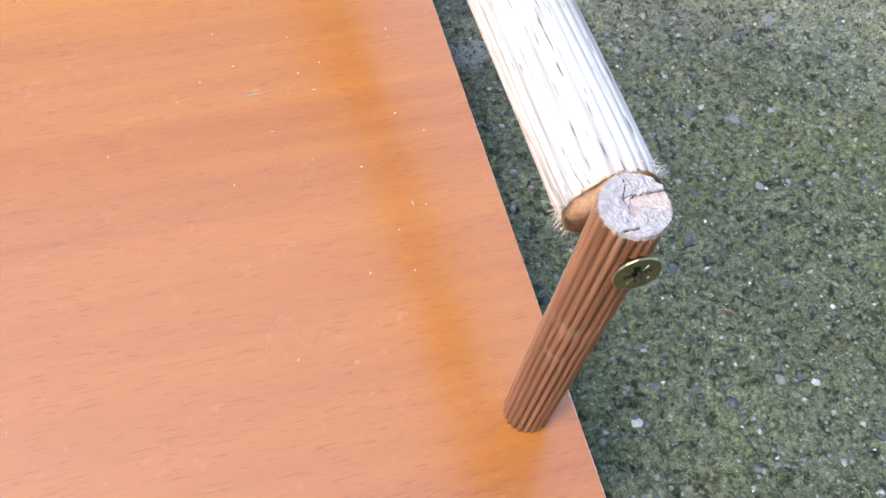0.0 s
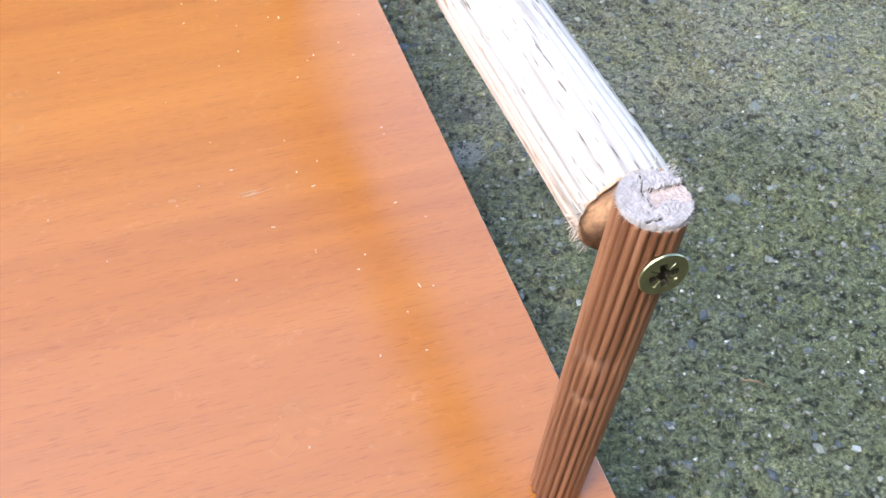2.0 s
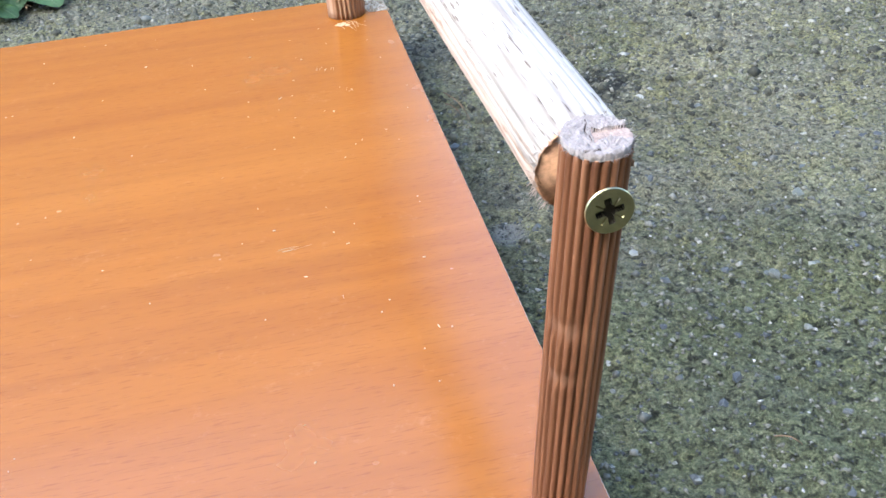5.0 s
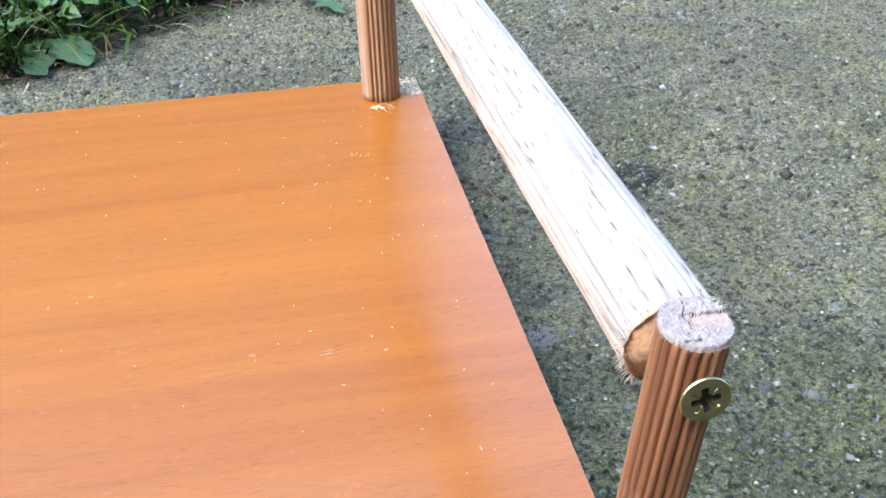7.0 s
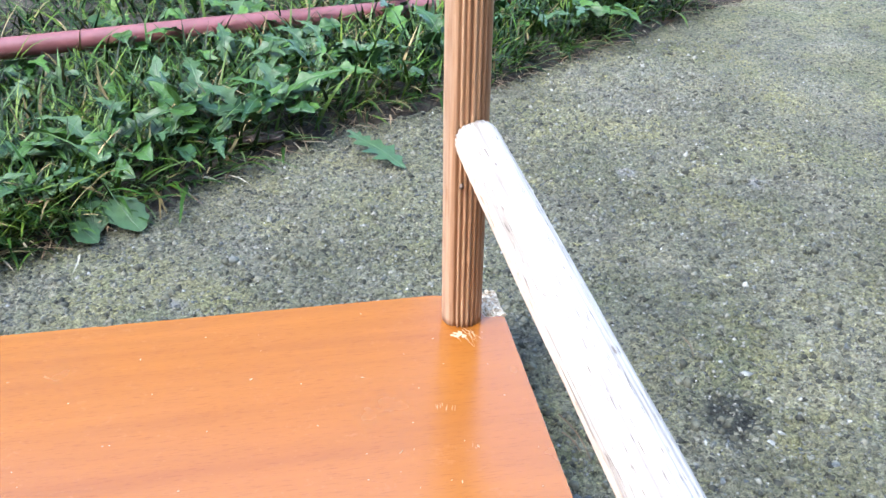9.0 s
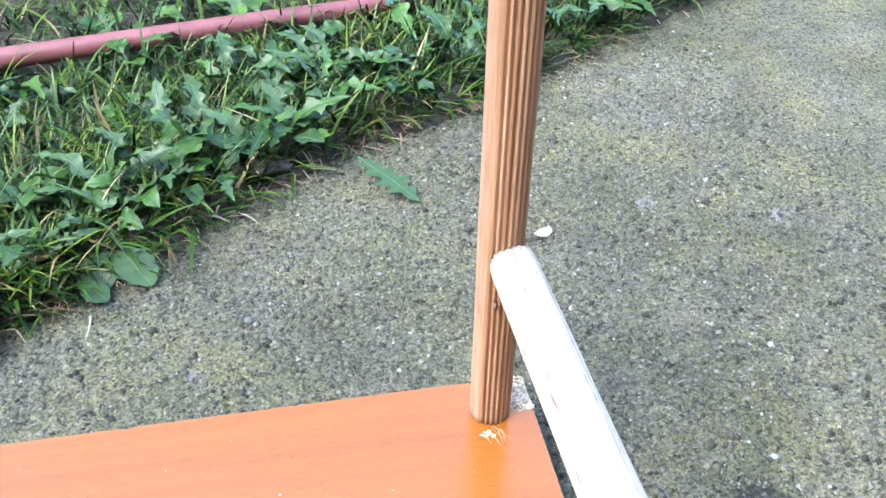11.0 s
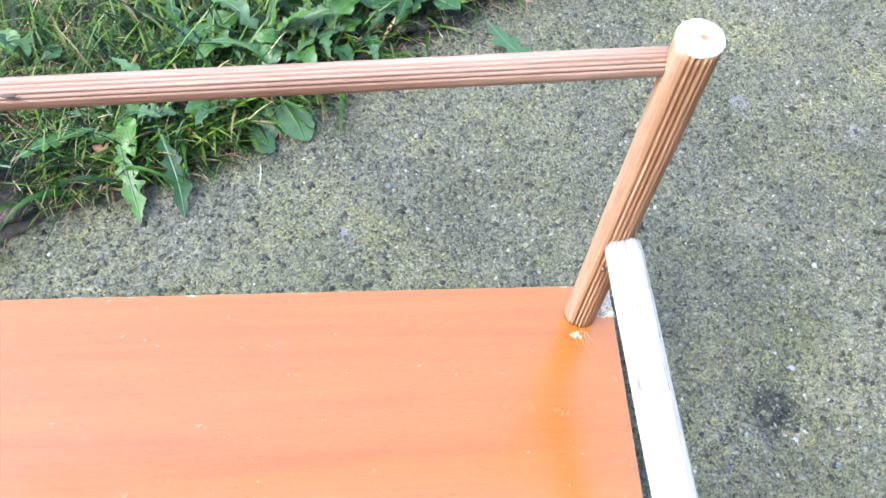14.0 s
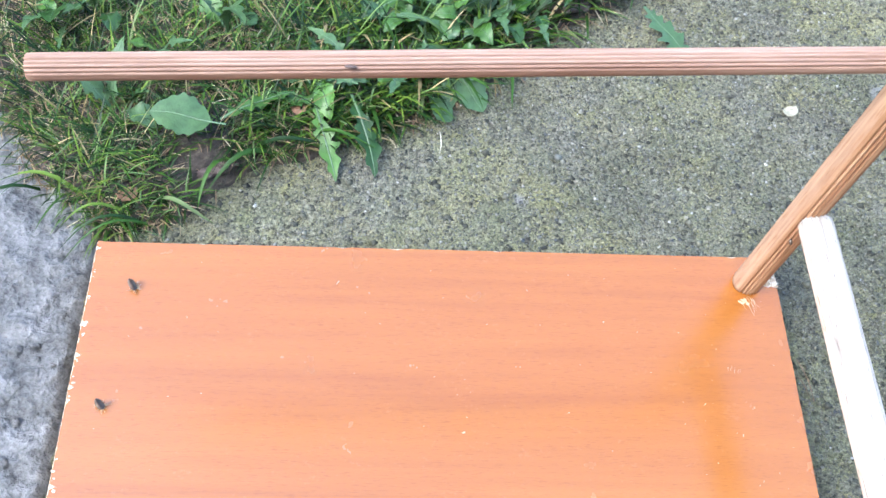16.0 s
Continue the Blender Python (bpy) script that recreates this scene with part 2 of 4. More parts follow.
M_CONCRETE, M_CEMENT, M_SOIL, M_VENEER = mossy_concrete(), pale_cement(), soil(), varnished_veneer()
STONES = [(0, (0.03, 0.035, 0.04)), (0.5, (0.07, 0.078, 0.075)), (0.78, (0.125, 0.13, 0.1)), (0.95, (0.2, 0.205, 0.175)), (1, (0.4, 0.4, 0.38))]
M_STONE = island_colours("stone", STONES, 0.55, True, 500)
M_GRIT = island_colours("grit", [(0, (0.03, 0.034, 0.036)), (0.3, (0.08, 0.085, 0.075)), (0.62, (0.12, 0.118, 0.09)), (0.94, (0.18, 0.175, 0.14)), (0.985, (0.27, 0.265, 0.23)), (1, (0.48, 0.48, 0.45))], 0.7, False, 900)
M_CRUMB = island_colours("crumb", [(0, (0.03, 0.031, 0.026)), (0.45, (0.085, 0.084, 0.06)), (0.85, (0.125, 0.122, 0.088)), (0.97, (0.17, 0.165, 0.125)), (1, (0.28, 0.275, 0.24))], 0.9, False, 700, 0.15)
M_GRASS = island_colours("grass_blade", [(0, (0.003, 0.011, 0.0015)), (0.4, (0.01, 0.031, 0.003)), (0.62, (0.033, 0.08, 0.007)), (0.82, (0.09, 0.135, 0.014)), (0.9, (0.085, 0.14, 0.05)), (0.95, (0.09, 0.065, 0.022)), (1, (0.28, 0.22, 0.11))], 0.5, False, 0.0, 0.2)
M_LEAF = leaf_green("leaf", (0.011, 0.038, 0.005), (0.054, 0.122, 0.018))
M_LEAF_PALE = leaf_green("greyish_leaf", (0.028, 0.066, 0.02), (0.055, 0.1, 0.038))
M_RIB = plain("leaf_rib", (0.055, 0.1, 0.042), 0.5, grain=300)
M_HUSK = plain("pale_husk", (0.36, 0.34, 0.26), 0.8, grain=400, amount=0.25)
M_DRY = island_colours("dry_stem", [(0, (0.07, 0.04, 0.02)), (0.5, (0.17, 0.11, 0.058)), (0.85, (0.28, 0.21, 0.12)), (1, (0.42, 0.36, 0.25))], 0.8)
M_DEAD = plain("dead_leaf", (0.16, 0.085, 0.045), 0.75, grain=250)
M_BARK = plain("bark", (0.07, 0.05, 0.042), 0.9, grain=260, amount=0.6, bumpy=0.003)
M_RAIL = dowel_wood("pinkish_dowel_wood", (0.16, 0.088, 0.06), (0.23, 0.142, 0.1), (0.31, 0.212, 0.16), 200.0)
M_ENDGRAIN = plain("end_grain", (0.5, 0.28, 0.15), 0.8, grain=600)
M_SAWN = plain("sawn_fibres", (0.26, 0.228, 0.212), 0.95, grain=900, amount=0.25, bumpy=0.001)
M_SAWN_FLAT = plain("sawn_flat", (0.3, 0.225, 0.185), 0.8, grain=700)
M_CRACK = plain("crack", (0.05, 0.035, 0.03), 0.95)
M_WHITE = plain("white_paint", (0.42, 0.412, 0.395), 0.7, grain=420, amount=0.22, bumpy=0.0012)
M_CHIP = island_colours("chipboard", [(0, (0.3, 0.21, 0.12)), (0.5, (0.55, 0.45, 0.32)), (1, (0.72, 0.64, 0.5))], 0.9, False, 500)
M_CORE = plain("chipboard_core", (0.5, 0.38, 0.25), 0.9, grain=420, amount=0.5, bumpy=0.001)
M_FLECK = plain("pale_flake", (0.45, 0.32, 0.19), 0.8, grain=500, amount=0.15)
M_ZINC = plain("yellow_zinc", (0.32, 0.29, 0.165), 0.28, 1.0, grain=300, amount=0.2)
# the screw recess has its shade put into a darker metal colour
M_RECESS_SHADE = plain("shaded_recess_metal", (0.06, 0.052, 0.038), 0.6, 1.0, grain=500, amount=0.5)
M_STEEL = plain("bronzed_steel", (0.1, 0.075, 0.06), 0.4, 0.9, grain=500, amount=0.4)
M_HOSE = plain("hose_rubber", (0.18, 0.065, 0.066), 0.4, grain=60, amount=0.2)
M_SHELL = plain("bleached_leaf", (0.24, 0.22, 0.15), 0.75, grain=260, amount=0.35)
M_RENDER = plain("wall_render", (0.27, 0.21, 0.14), 0.9, grain=8, amount=0.3)


# ---- mesh helpers ----
def part(name, bm, mats, parent=None, label="", smooth=True, m=None):
    me = bpy.data.meshes.new(name)
    bm.to_mesh(me)
    bm.free()
    return place(name, me, mats, parent, label, smooth, m)


def place(name, me, mats, parent=None, label="", smooth=True, m=None):
    for one in mats if isinstance(mats, (list, tuple)) else [mats]:
        if one.name not in me.materials:
            me.materials.append(one)
    if smooth:
        me.polygons.foreach_set("use_smooth", [True] * len(me.polygons))
    ob = new(name, me)
    if parent is not None:
        ob.parent = parent
    if m is not None:
        ob.matrix_basis = m
    if label:
        ob["label"] = label
    return ob


def mesh_from(name, verts, faces):
    me = bpy.data.meshes.new(name)
    me.from_pydata([tuple(v) for v in verts], [], faces)
    me.update()
    return me


def value_noise(x, y, seed=0):
    """Smooth random field in -1..1 with cells of size 1."""
    xi, yi = np.floor(x).astype(int), np.floor(y).astype(int)
    fx, fy = x - xi, y - yi
    fx, fy = fx * fx * (3 - 2 * fx), fy * fy * (3 - 2 * fy)

    def h(a, b):
        n = np.sin(a * 127.1 + b * 311.7 + seed * 74.7) * 43758.5453
        return (n - np.floor(n)) * 2 - 1
    return (h(xi, yi) * (1 - fx) + h(xi + 1, yi) * fx) * (1 - fy) + (h(xi, yi + 1) * (1 - fx) + h(xi + 1, yi + 1) * fx) * fy


def sheet(xs, ys, height):
    X, Y = np.meshgrid(xs, ys)
    Z = height(X, Y)
    nx, ny = len(xs), len(ys)
    verts = np.stack([X.ravel(), Y.ravel(), Z.ravel()], 1)
    faces = [(j * nx + i, j * nx + i + 1, (j + 1) * nx + i + 1, (j + 1) * nx + i) for j in range(ny - 1) for i in range(nx - 1)]
    return verts, faces


def along(a, b):
    """The pose that lays a part's z axis from a to b."""
    a, b = Vector(a), Vector(b)
    return Matrix.Translation(a) @ (b - a).to_track_quat("Z", "Y").to_matrix().to_4x4()


def fluted_rod(radius, length, flutes, depth, steps, wobble=0.0, ends=(True, True), dents=(), seed=1, tilt=(0.0, 0.0), ragged=0.0, plane=None, sharp=0.6):
    """A rod along z with grooves along its length. dents: height, facing, spread, half height. tilt: end heights' slope."""
    bm = bmesh.new()
    rnd = random.Random(seed)
    per = 8
    n = flutes * per
    uneven = [0.8 + 0.4 * rnd.random() for _ in range(flutes)]
    rag = [rnd.uniform(-1, 1) for _ in range(n)]
    rings = []
    for j in range(steps + 1):
        f = j / steps
        ring = []
        for i in range(n):
            a = 2 * math.pi * i / n
            k = (i % per) / per
            groove = depth * uneven[i // per] * (1 - abs(math.sin(math.pi * k)) ** sharp)
            if plane:
                off = abs((a - plane[0] + math.pi) % (2 * math.pi) - math.pi)
                groove *= min(1.0, max(0.08, (off - plane[1]) / 0.15))
            squash = 0.0
            for h, facing, spread, half in dents:
                d = (a - facing + math.pi) % (2 * math.pi) - math.pi
                squash += math.exp(-((f * length - h - 0.0008 * math.sin(5 * a)) / half) ** 4 - (d / spread) ** 4)
            squash = min(1.0, squash)
            r = radius - groove * (1 - 0.75 * squash) - 0.09 * radius * squash
            r += wobble * radius * noise.noise((math.cos(a) * 2 + seed, math.sin(a) * 2, f * length * 22))
            z = f * length
            lean = tilt[0] * (1 - f) + tilt[1] * f
            z += lean * math.cos(a - 1.0) * radius
            if ragged and j in (0, steps):
                z += ragged * rag[i] * (1 if j else -1)
                r -= 0.03 * radius
            ring.append(bm.verts.new((r * math.cos(a), r * math.sin(a), z)))
        rings.append(ring)
    for a, b in zip(rings, rings[1:]):
        for i in range(n):
            bm.faces.new((a[i], a[(i + 1) % n], b[(i + 1) % n], b[i]))
    if ends[0]:
        f = bm.faces.new(rings[0][::-1])
        f.material_index = 1
    if ends[1]:
        f = bm.faces.new(rings[-1])
        f.material_index = 1
    return bm


def facing(a, b, way):
    """The angle round a rod from a to b at which it faces a way of the world."""
    v = along(a, b).inverted().to_3x3() @ Vector(way)
    return math.atan2(v.y, v.x) % (2 * math.pi)


def disc_cap(radius, height, kind, rings=22, n=88):
    """A rough round end: kind maps x, y (in radii) and a random field to a height and a material slot."""
    bm = bmesh.new()
    grid = []
    for j in range(rings + 1):
        row = []
        for i in range(n):
            a, r = 2 * math.pi * i / n, j / rings
            x, y = r * math.cos(a), r * math.sin(a)
            z, _ = kind(x, y)
            edge = 1 + (0.03 * noise.noise((x * 9, y * 9, 3.1)) if j == rings else 0)
            row.append(bm.verts.new((x * radius * edge, y * radius * edge, height + z)))
        grid.append(row)
    skirt = [bm.verts.new((v.co.x * 0.985, v.co.y * 0.985, height - 0.0013)) for v in grid[-1]]
    for a, b in zip(grid, grid[1:] + [skirt]):
        for i in range(n):
            k = (i + 1) % n
            if a is grid[0]:
                continue
            f = bm.faces.new((a[i], b[i], b[k], a[k]))
            c = f.calc_center_median()
            f.material_index = kind(c.x / radius, c.y / radius)[1]
    bm.faces.new(grid[1])
    bmesh.ops.delete(bm, geom=grid[0], context="VERTS")
    return bm


def fibres(count, where, length, width, seed, lift=0.5):
    """Thin curved splinters. where(rnd) gives a root and a direction."""
    bm, rnd = bmesh.new(), random.Random(seed)
    for _ in range(count):
        root, way = where(rnd)
        root, way = Vector(root), Vector(way).normalized()
        side = way.cross(Vector((rnd.uniform(-1, 1), rnd.uniform(-1, 1), rnd.uniform(-1, 1)))).normalized()
        L, w = length * rnd.uniform(0.35, 1), width * rnd.uniform(0.5, 1)
        bend = side.cross(way) * rnd.uniform(-lift, lift)
        rows = []
        for j in range(4):
            f = j / 3
            p = root + way * L * f + bend * L * f * f
            h = w * (1 - f * 0.85) / 2
            up = side.cross(way) * h
            rows.append([bm.verts.new(p + side * h), bm.verts.new(p + up), bm.verts.new(p - side * h)])
        for a, b in zip(rows, rows[1:]):
            for i in range(3):
                bm.faces.new((a[i], a[(i + 1) % 3], b[(i + 1) % 3], b[i]))
        bm.faces.new(rows[0])
        bm.faces.new(rows[-1])
    return bm


# ---- ground, cement, lawn ----
EDGE_X = [-6, -0.9, -0.55, -0.49, -0.447, -0.425, -0.382, -0.33, -0.24, -0.167, -0.098, -0.046, 0.016, 0.098, 0.154, 0.37, 0.6, 6]
EDGE_Y = [4.2, 0.42, 0.16, 0.1, 0.056, 0.042, 0.058, 0.108, 0.139, 0.188, 0.246, 0.288, 0.318, 0.362, 0.395, 0.536, 0.68, 3.9]
BOARD_X0, BOARD_X1, BOARD_Y0, BOARD_Y1, BOARD_TOP = -0.4172, 0.0197, -0.341, 0.0212, 0.033


def lawn_edge(x):
    return np.interp(x, EDGE_X, EDGE_Y) + 0.006 * value_noise(x * 40, x * 0, 5) + 0.003 * value_noise(x * 130, x * 0, 6)


def on_board(x, y, margin=0.0):
    return BOARD_X0 - margin < x < BOARD_X1 + margin and BOARD_Y0 - margin < y < BOARD_Y1 + margin


def graded(lo, hi, step, far):
    core = list(np.arange(lo, hi, step))
    out, d, p = [], step, hi
    while p < far:
        out.append(p)
        d *= 1.07
        p += d
    out.append(far)
    back, d, p = [], step, lo - step
    while p > -far:
        back.append(p)
        d *= 1.07
        p -= d
    back.append(-far)
    return np.array(back[::-1] + core + out)


def concrete_height(X, Y):
    z = 0.0006 * value_noise(X * 60, Y * 60, 1) + 0.0011 * value_noise(X * 190, Y * 190, 2) + 0.0010 * value_noise(X * 420, Y * 420, 3)
    z += 0.0008 * value_noise(X * 9, Y * 9, 4)
    return np.minimum(z, 0.0012) - 0.0013


verts, faces = sheet(graded(-0.26, 0.36, 0.0016, 60), graded(-0.36, 0.36, 0.0016, 60), concrete_height)
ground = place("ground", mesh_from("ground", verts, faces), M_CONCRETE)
tagged(ground, "weathered exposed-aggregate concrete slab with green moss", "concrete ground", kind="structure")


def cement_height(X, Y):
    z = 0.0045 + 0.003 * value_noise(X * 45, Y * 45, 11) + 0.0024 * value_noise(X * 120, Y * 120, 12) + 0.0008 * value_noise(X * 300, Y * 300, 13)
    rim = np.minimum((-0.4262 + 0.0015 * value_noise(Y * 90, X * 0, 14) - X) / 0.006, 1)
    return np.where(rim < 1, z * rim - 0.004 * (1 - rim), z)


verts, faces = sheet(np.arange(-0.62, -0.4225, 0.002), np.arange(-0.36, 0.16, 0.002), cement_height)
cement = place("pavement", mesh_from("pavement", verts, faces), M_CEMENT)
tagged(cement, "pale grey smeared cement strip with lumps beside the board", "cement strip", kind="structure")

xs = np.concatenate([np.arange(-5, -0.7, 0.15), np.arange(-0.7, 0.9, 0.006), np.arange(0.9, 5, 0.15)])
vs = np.concatenate([[-0.004], np.arange(0.0, 0.45, 0.006), np.geomspace(0.47, 4.5, 16)])
X, V = np.meshgrid(xs, vs)
Y = lawn_edge(X) + V
Z = np.where(V < 0, -0.006, 0.001 + 0.011 * np.clip(V / 0.03, 0, 1) + 0.004 * value_noise(X * 50, Y * 50, 21) * np.clip(V / 0.02, 0.2, 1) + 0.002 * value_noise(X * 160, Y * 160, 22))
nx = len(xs)
faces = [(j * nx + i, j * nx + i + 1, (j + 1) * nx + i + 1, (j + 1) * nx + i) for j in range(len(vs) - 1) for i in range(nx - 1)]
soil_bed = place("lawn_soil", mesh_from("lawn_soil", np.stack([X.ravel(), Y.ravel(), Z.ravel()], 1), faces), M_SOIL)
tagged(soil_bed, "dark crumbly soil under the lawn edge", "soil", kind="structure")


def soil_z(x, y):
    v = y - float(lawn_edge(np.array([x]))[0])
    return 0.0 if v < 0 else 0.001 + 0.011 * min(v / 0.03, 1)


# a plain house wall far behind, which the varnish mirrors
bm = bmesh.new()
bmesh.ops.create_cube(bm, size=1, matrix=Matrix.Translation((-4.2, 4.6, 2.1)) @ Matrix.Diagonal((10.2, 0.3, 4.3, 1)))
bmesh.ops.bevel(bm, geom=bm.edges[:], offset=0.02, segments=2, affect="EDGES")
tagged(part("wall_north", bm, M_RENDER), "plain dull rendered house wall closing the yard", "wall", kind="structure")
# an unseen wall, added to keep the southern sky off the front faces
bm = bmesh.new()
bmesh.ops.create_cube(bm, size=1, matrix=Matrix.Translation((0, -2.0, 1.3)) @ Matrix.Diagonal((9, 0.25, 2.7, 1)))
bmesh.ops.bevel(bm, geom=bm.edges[:], offset=0.02, segments=2, affect="EDGES")
tagged(part("sky_block_south", bm, M_RENDER), "unseen plain wall added to block the southern sky", "wall", kind="structure")


# ---- the dowel stand: one thing that moves together ----
stand = tagged(new("dowel_stand"), "varnished orange-brown board with grooved dowel posts, lying on concrete", "wooden stand")

# board
board = None
rnd = random.Random(4)


def board_right(y):
    return BOARD_X1 + 0.0006 + (y - 0.0) * 0.0185


def edge_run(a, b, step, nibble, seed):
    """Points from a to b, nibbled inwards (to the right of travel is outwards)."""
    r = random.Random(seed)
    a, b = Vector(a), Vector(b)
    n = max(2, int((b - a).length / step))
    inward = Vector((-(b - a).y, (b - a).x)).normalized()
    return [tuple(a + (b - a) * (i / n) + inward * nibble(i / n, r)) for i in range(n)]


def prism(outline, z0, z1):
    bm = bmesh.new()
    lo = [bm.verts.new((x, y, z0)) for x, y in outline]
    hi = [bm.verts.new((x, y, z1)) for x, y in outline]
    n = len(outline)
    bm.faces.new(lo[::-1])
    bm.faces.new(hi)
    for i in range(n):
        bm.faces.new((lo[i], lo[(i + 1) % n], hi[(i + 1) % n], hi[i]))
    return bm


XR0, XR1 = board_right(BOARD_Y0), board_right(BOARD_Y1)
core_outline = [(BOARD_X0, BOARD_Y0), (XR0, BOARD_Y0), (XR1, BOARD_Y1), (BOARD_X0, BOARD_Y1)]
bm = prism(core_outline, 0.0, BOARD_TOP - 0.0009)
bmesh.ops.bevel(bm, geom=[e for e in bm.edges], offset=0.0004, segments=1, affect="EDGES")
board = part("board", bm, M_CORE, stand, "chipboard core with pale sawn edges", smooth=False)


def left_nibble(f, r):
    y = BOARD_Y1 + (BOARD_Y0 - BOARD_Y1) * f
    return 0.0004 + (r.uniform(0.0015, 0.0042) if r.random() < 0.09 else r.uniform(0, 0.0006))


veneer_outline = []
veneer_outline += edge_run((BOARD_X0, BOARD_Y1), (BOARD_X0, BOARD_Y0), 0.0017, left_nibble, 3)
veneer_outline += [(BOARD_X0, BOARD_Y0 + 0.0004)]
veneer_outline += edge_run((XR0, BOARD_Y0), (board_right(-0.004), -0.004), 0.003, lambda f, r: 0.0004 + r.uniform(0, 0.0002), 5)
veneer_outline += [(board_right(0) - 0.0006, -0.0022), (0.0165, -0.0010), (0.0135, -0.0016), (0.0105, -0.0006), (0.0092, 0.004), (0.0098, 0.009), (0.0112, 0.0135), (0.0106, 0.0180), (0.0116, BOARD_Y1 - 0.0006)]
veneer_outline += edge_run((0.009, BOARD_Y1), (BOARD_X0 + 0.002, BOARD_Y1), 0.004, lambda f, r: 0.0006 + (r.uniform(0.0003, 0.0012) if r.random() < 0.06 else 0), 6)
part("veneer", prism(veneer_outline, BOARD_TOP - 0.0009, BOARD_TOP), M_VENEER, board, "glossy orange-brown varnished veneer with fine grain and scratches", smooth=False)

# the broken corner: loose chips of the core
bm, r = bmesh.new(), random.Random(8)
for _ in range(150):
    x, y = r.uniform(0.0112, 0.0200), r.uniform(-0.0008, 0.0215)
    s = r.uniform(0.0006, 0.0018)
    m = Matrix.Translation((x, y, BOARD_TOP - 0.0012 + r.uniform(0, 0.0009))) @ Euler((r.uniform(-0.5, 0.5), r.uniform(-0.5, 0.5), r.uniform(0, 6.3))).to_matrix().to_4x4() @ Matrix.Diagonal((s * r.uniform(0.8, 2.0), s * 0.7, s * 0.5, 1))
    bmesh.ops.create_cube(bm, size=1, matrix=m)
tagged(part("broken_corner", bm, M_CHIP, board, "crumbled bare chipboard where the veneer broke away", smooth=False), kind="stuff")

# pale chips on the left edge
bm, r = bmesh.new(), random.Random(9)
for i in range(26):
    y = r.uniform(-0.17, 0.018)
    s = r.uniform(0.001, 0.0035)
    m = Matrix.Translation((BOARD_X0 + r.uniform(0.0012, 0.0028), y, BOARD_TOP - 0.0002)) @ Euler((r.uniform(-0.2, 0.2), r.uniform(-0.2, 0.2), r.uniform(-0.3, 0.3))).to_matrix().to_4x4() @ Matrix.Diagonal((s * 1.1, s * 0.6, 0.0005, 1))
    bmesh.ops.create_icosphere(bm, subdivisions=1, radius=0.6, matrix=m)
tagged(part("edge_chips", bm, M_CHIP, board, "pale splinters along the sawn edge", smooth=False), kind="stuff")

# flecks and scratches
bm, r = bmesh.new(), random.Random(12)
FLECKS = [(-0.265, -0.005), (-0.341, -0.08), (-0.355, -0.031), (-0.098, -0.029), (-0.238, -0.033), (-0.188, -0.102)]
for i in range(110):
    x, y = FLECKS[i] if i < len(FLECKS) else (r.uniform(BOARD_X0 + 0.01, 0.012) if i % 3 else r.uniform(-0.06, 0.014), r.uniform(-0.3, 0.018))
    s = r.uniform(0.00012, 0.0003) * (2.0 if i < len(FLECKS) else 1)
    m = Matrix.Translation((x, y, BOARD_TOP + 0.0001)) @ Euler((0, 0, r.uniform(0, 6.3))).to_matrix().to_4x4() @ Matrix.Diagonal((s * r.uniform(0.7, 2.4) * (2.5 if i % 9 == 0 else 1), s, 0.0002, 1))
    bmesh.ops.create_icosphere(bm, subdivisions=1, radius=1, matrix=m)
tagged(part("flecks", bm, M_FLECK, board, "small pale dust flecks and nicks"), kind="stuff")


def scratch_root(rn):
    return (-0.003 + rn.uniform(-0.003, 0.006), -0.010 + rn.uniform(-0.003, 0.002), BOARD_TOP + 0.0001), (rn.uniform(-0.1, 0.9), -1, 0)


tagged(part("scratches", fibres(9, scratch_root, 0.013, 0.0005, 31, 0.05), M_FLECK, board, "pale scratches fanning out from the post foot"), kind="stuff")
bm, r = bmesh.new(), random.Random(33)
for _ in range(14):
    m = Matrix.Translation((-0.004 + r.gauss(0, 0.0012), -0.0125 + r.gauss(0, 0.0012), BOARD_TOP)) @ Euler((r.uniform(-0.4, 0.4), r.uniform(-0.4, 0.4), r.uniform(0, 6))).to_matrix().to_4x4() @ Matrix.Diagonal((0.0016, 0.0007, 0.0004, 1))
    bmesh.ops.create_icosphere(bm, subdivisions=1, radius=1, matrix=m)
part("gouge", bm, M_FLECK, board, "pale splintered gouge in the veneer", smooth=False)
for x, y, L, a in ((-0.0485, -0.1942, 0.008, 0.15), (-0.019, -0.062, 0.007, 1.3), (-0.022, -0.06, 0.004, 1.4), (-0.012, -0.085, 0.003, 1.4)):
    part("scuff", fibres(5, lambda rn: ((x + rn.uniform(-L, L) / 2, y + rn.uniform(-0.001, 0.001), BOARD_TOP + 0.00005), (math.cos(a), math.sin(a), 0)), L, 0.0004, 40 + int(L * 1e4), 0.05), M_FLECK, board)

# posts
A0, A1 = (0.0019, -0.3141, BOARD_TOP), (0.0045, -0.3218, 0.1318)
B0, B1 = (-0.0002, 0.0015, BOARD_TOP), (-0.0050, -0.0146, 0.2755)
LA, LB = (Vector(A1) - Vector(A0)).length, (Vector(B1) - Vector(B0)).length
RA, RB, RR, RC = 0.0060, 0.0093, 0.0059, 0.0095

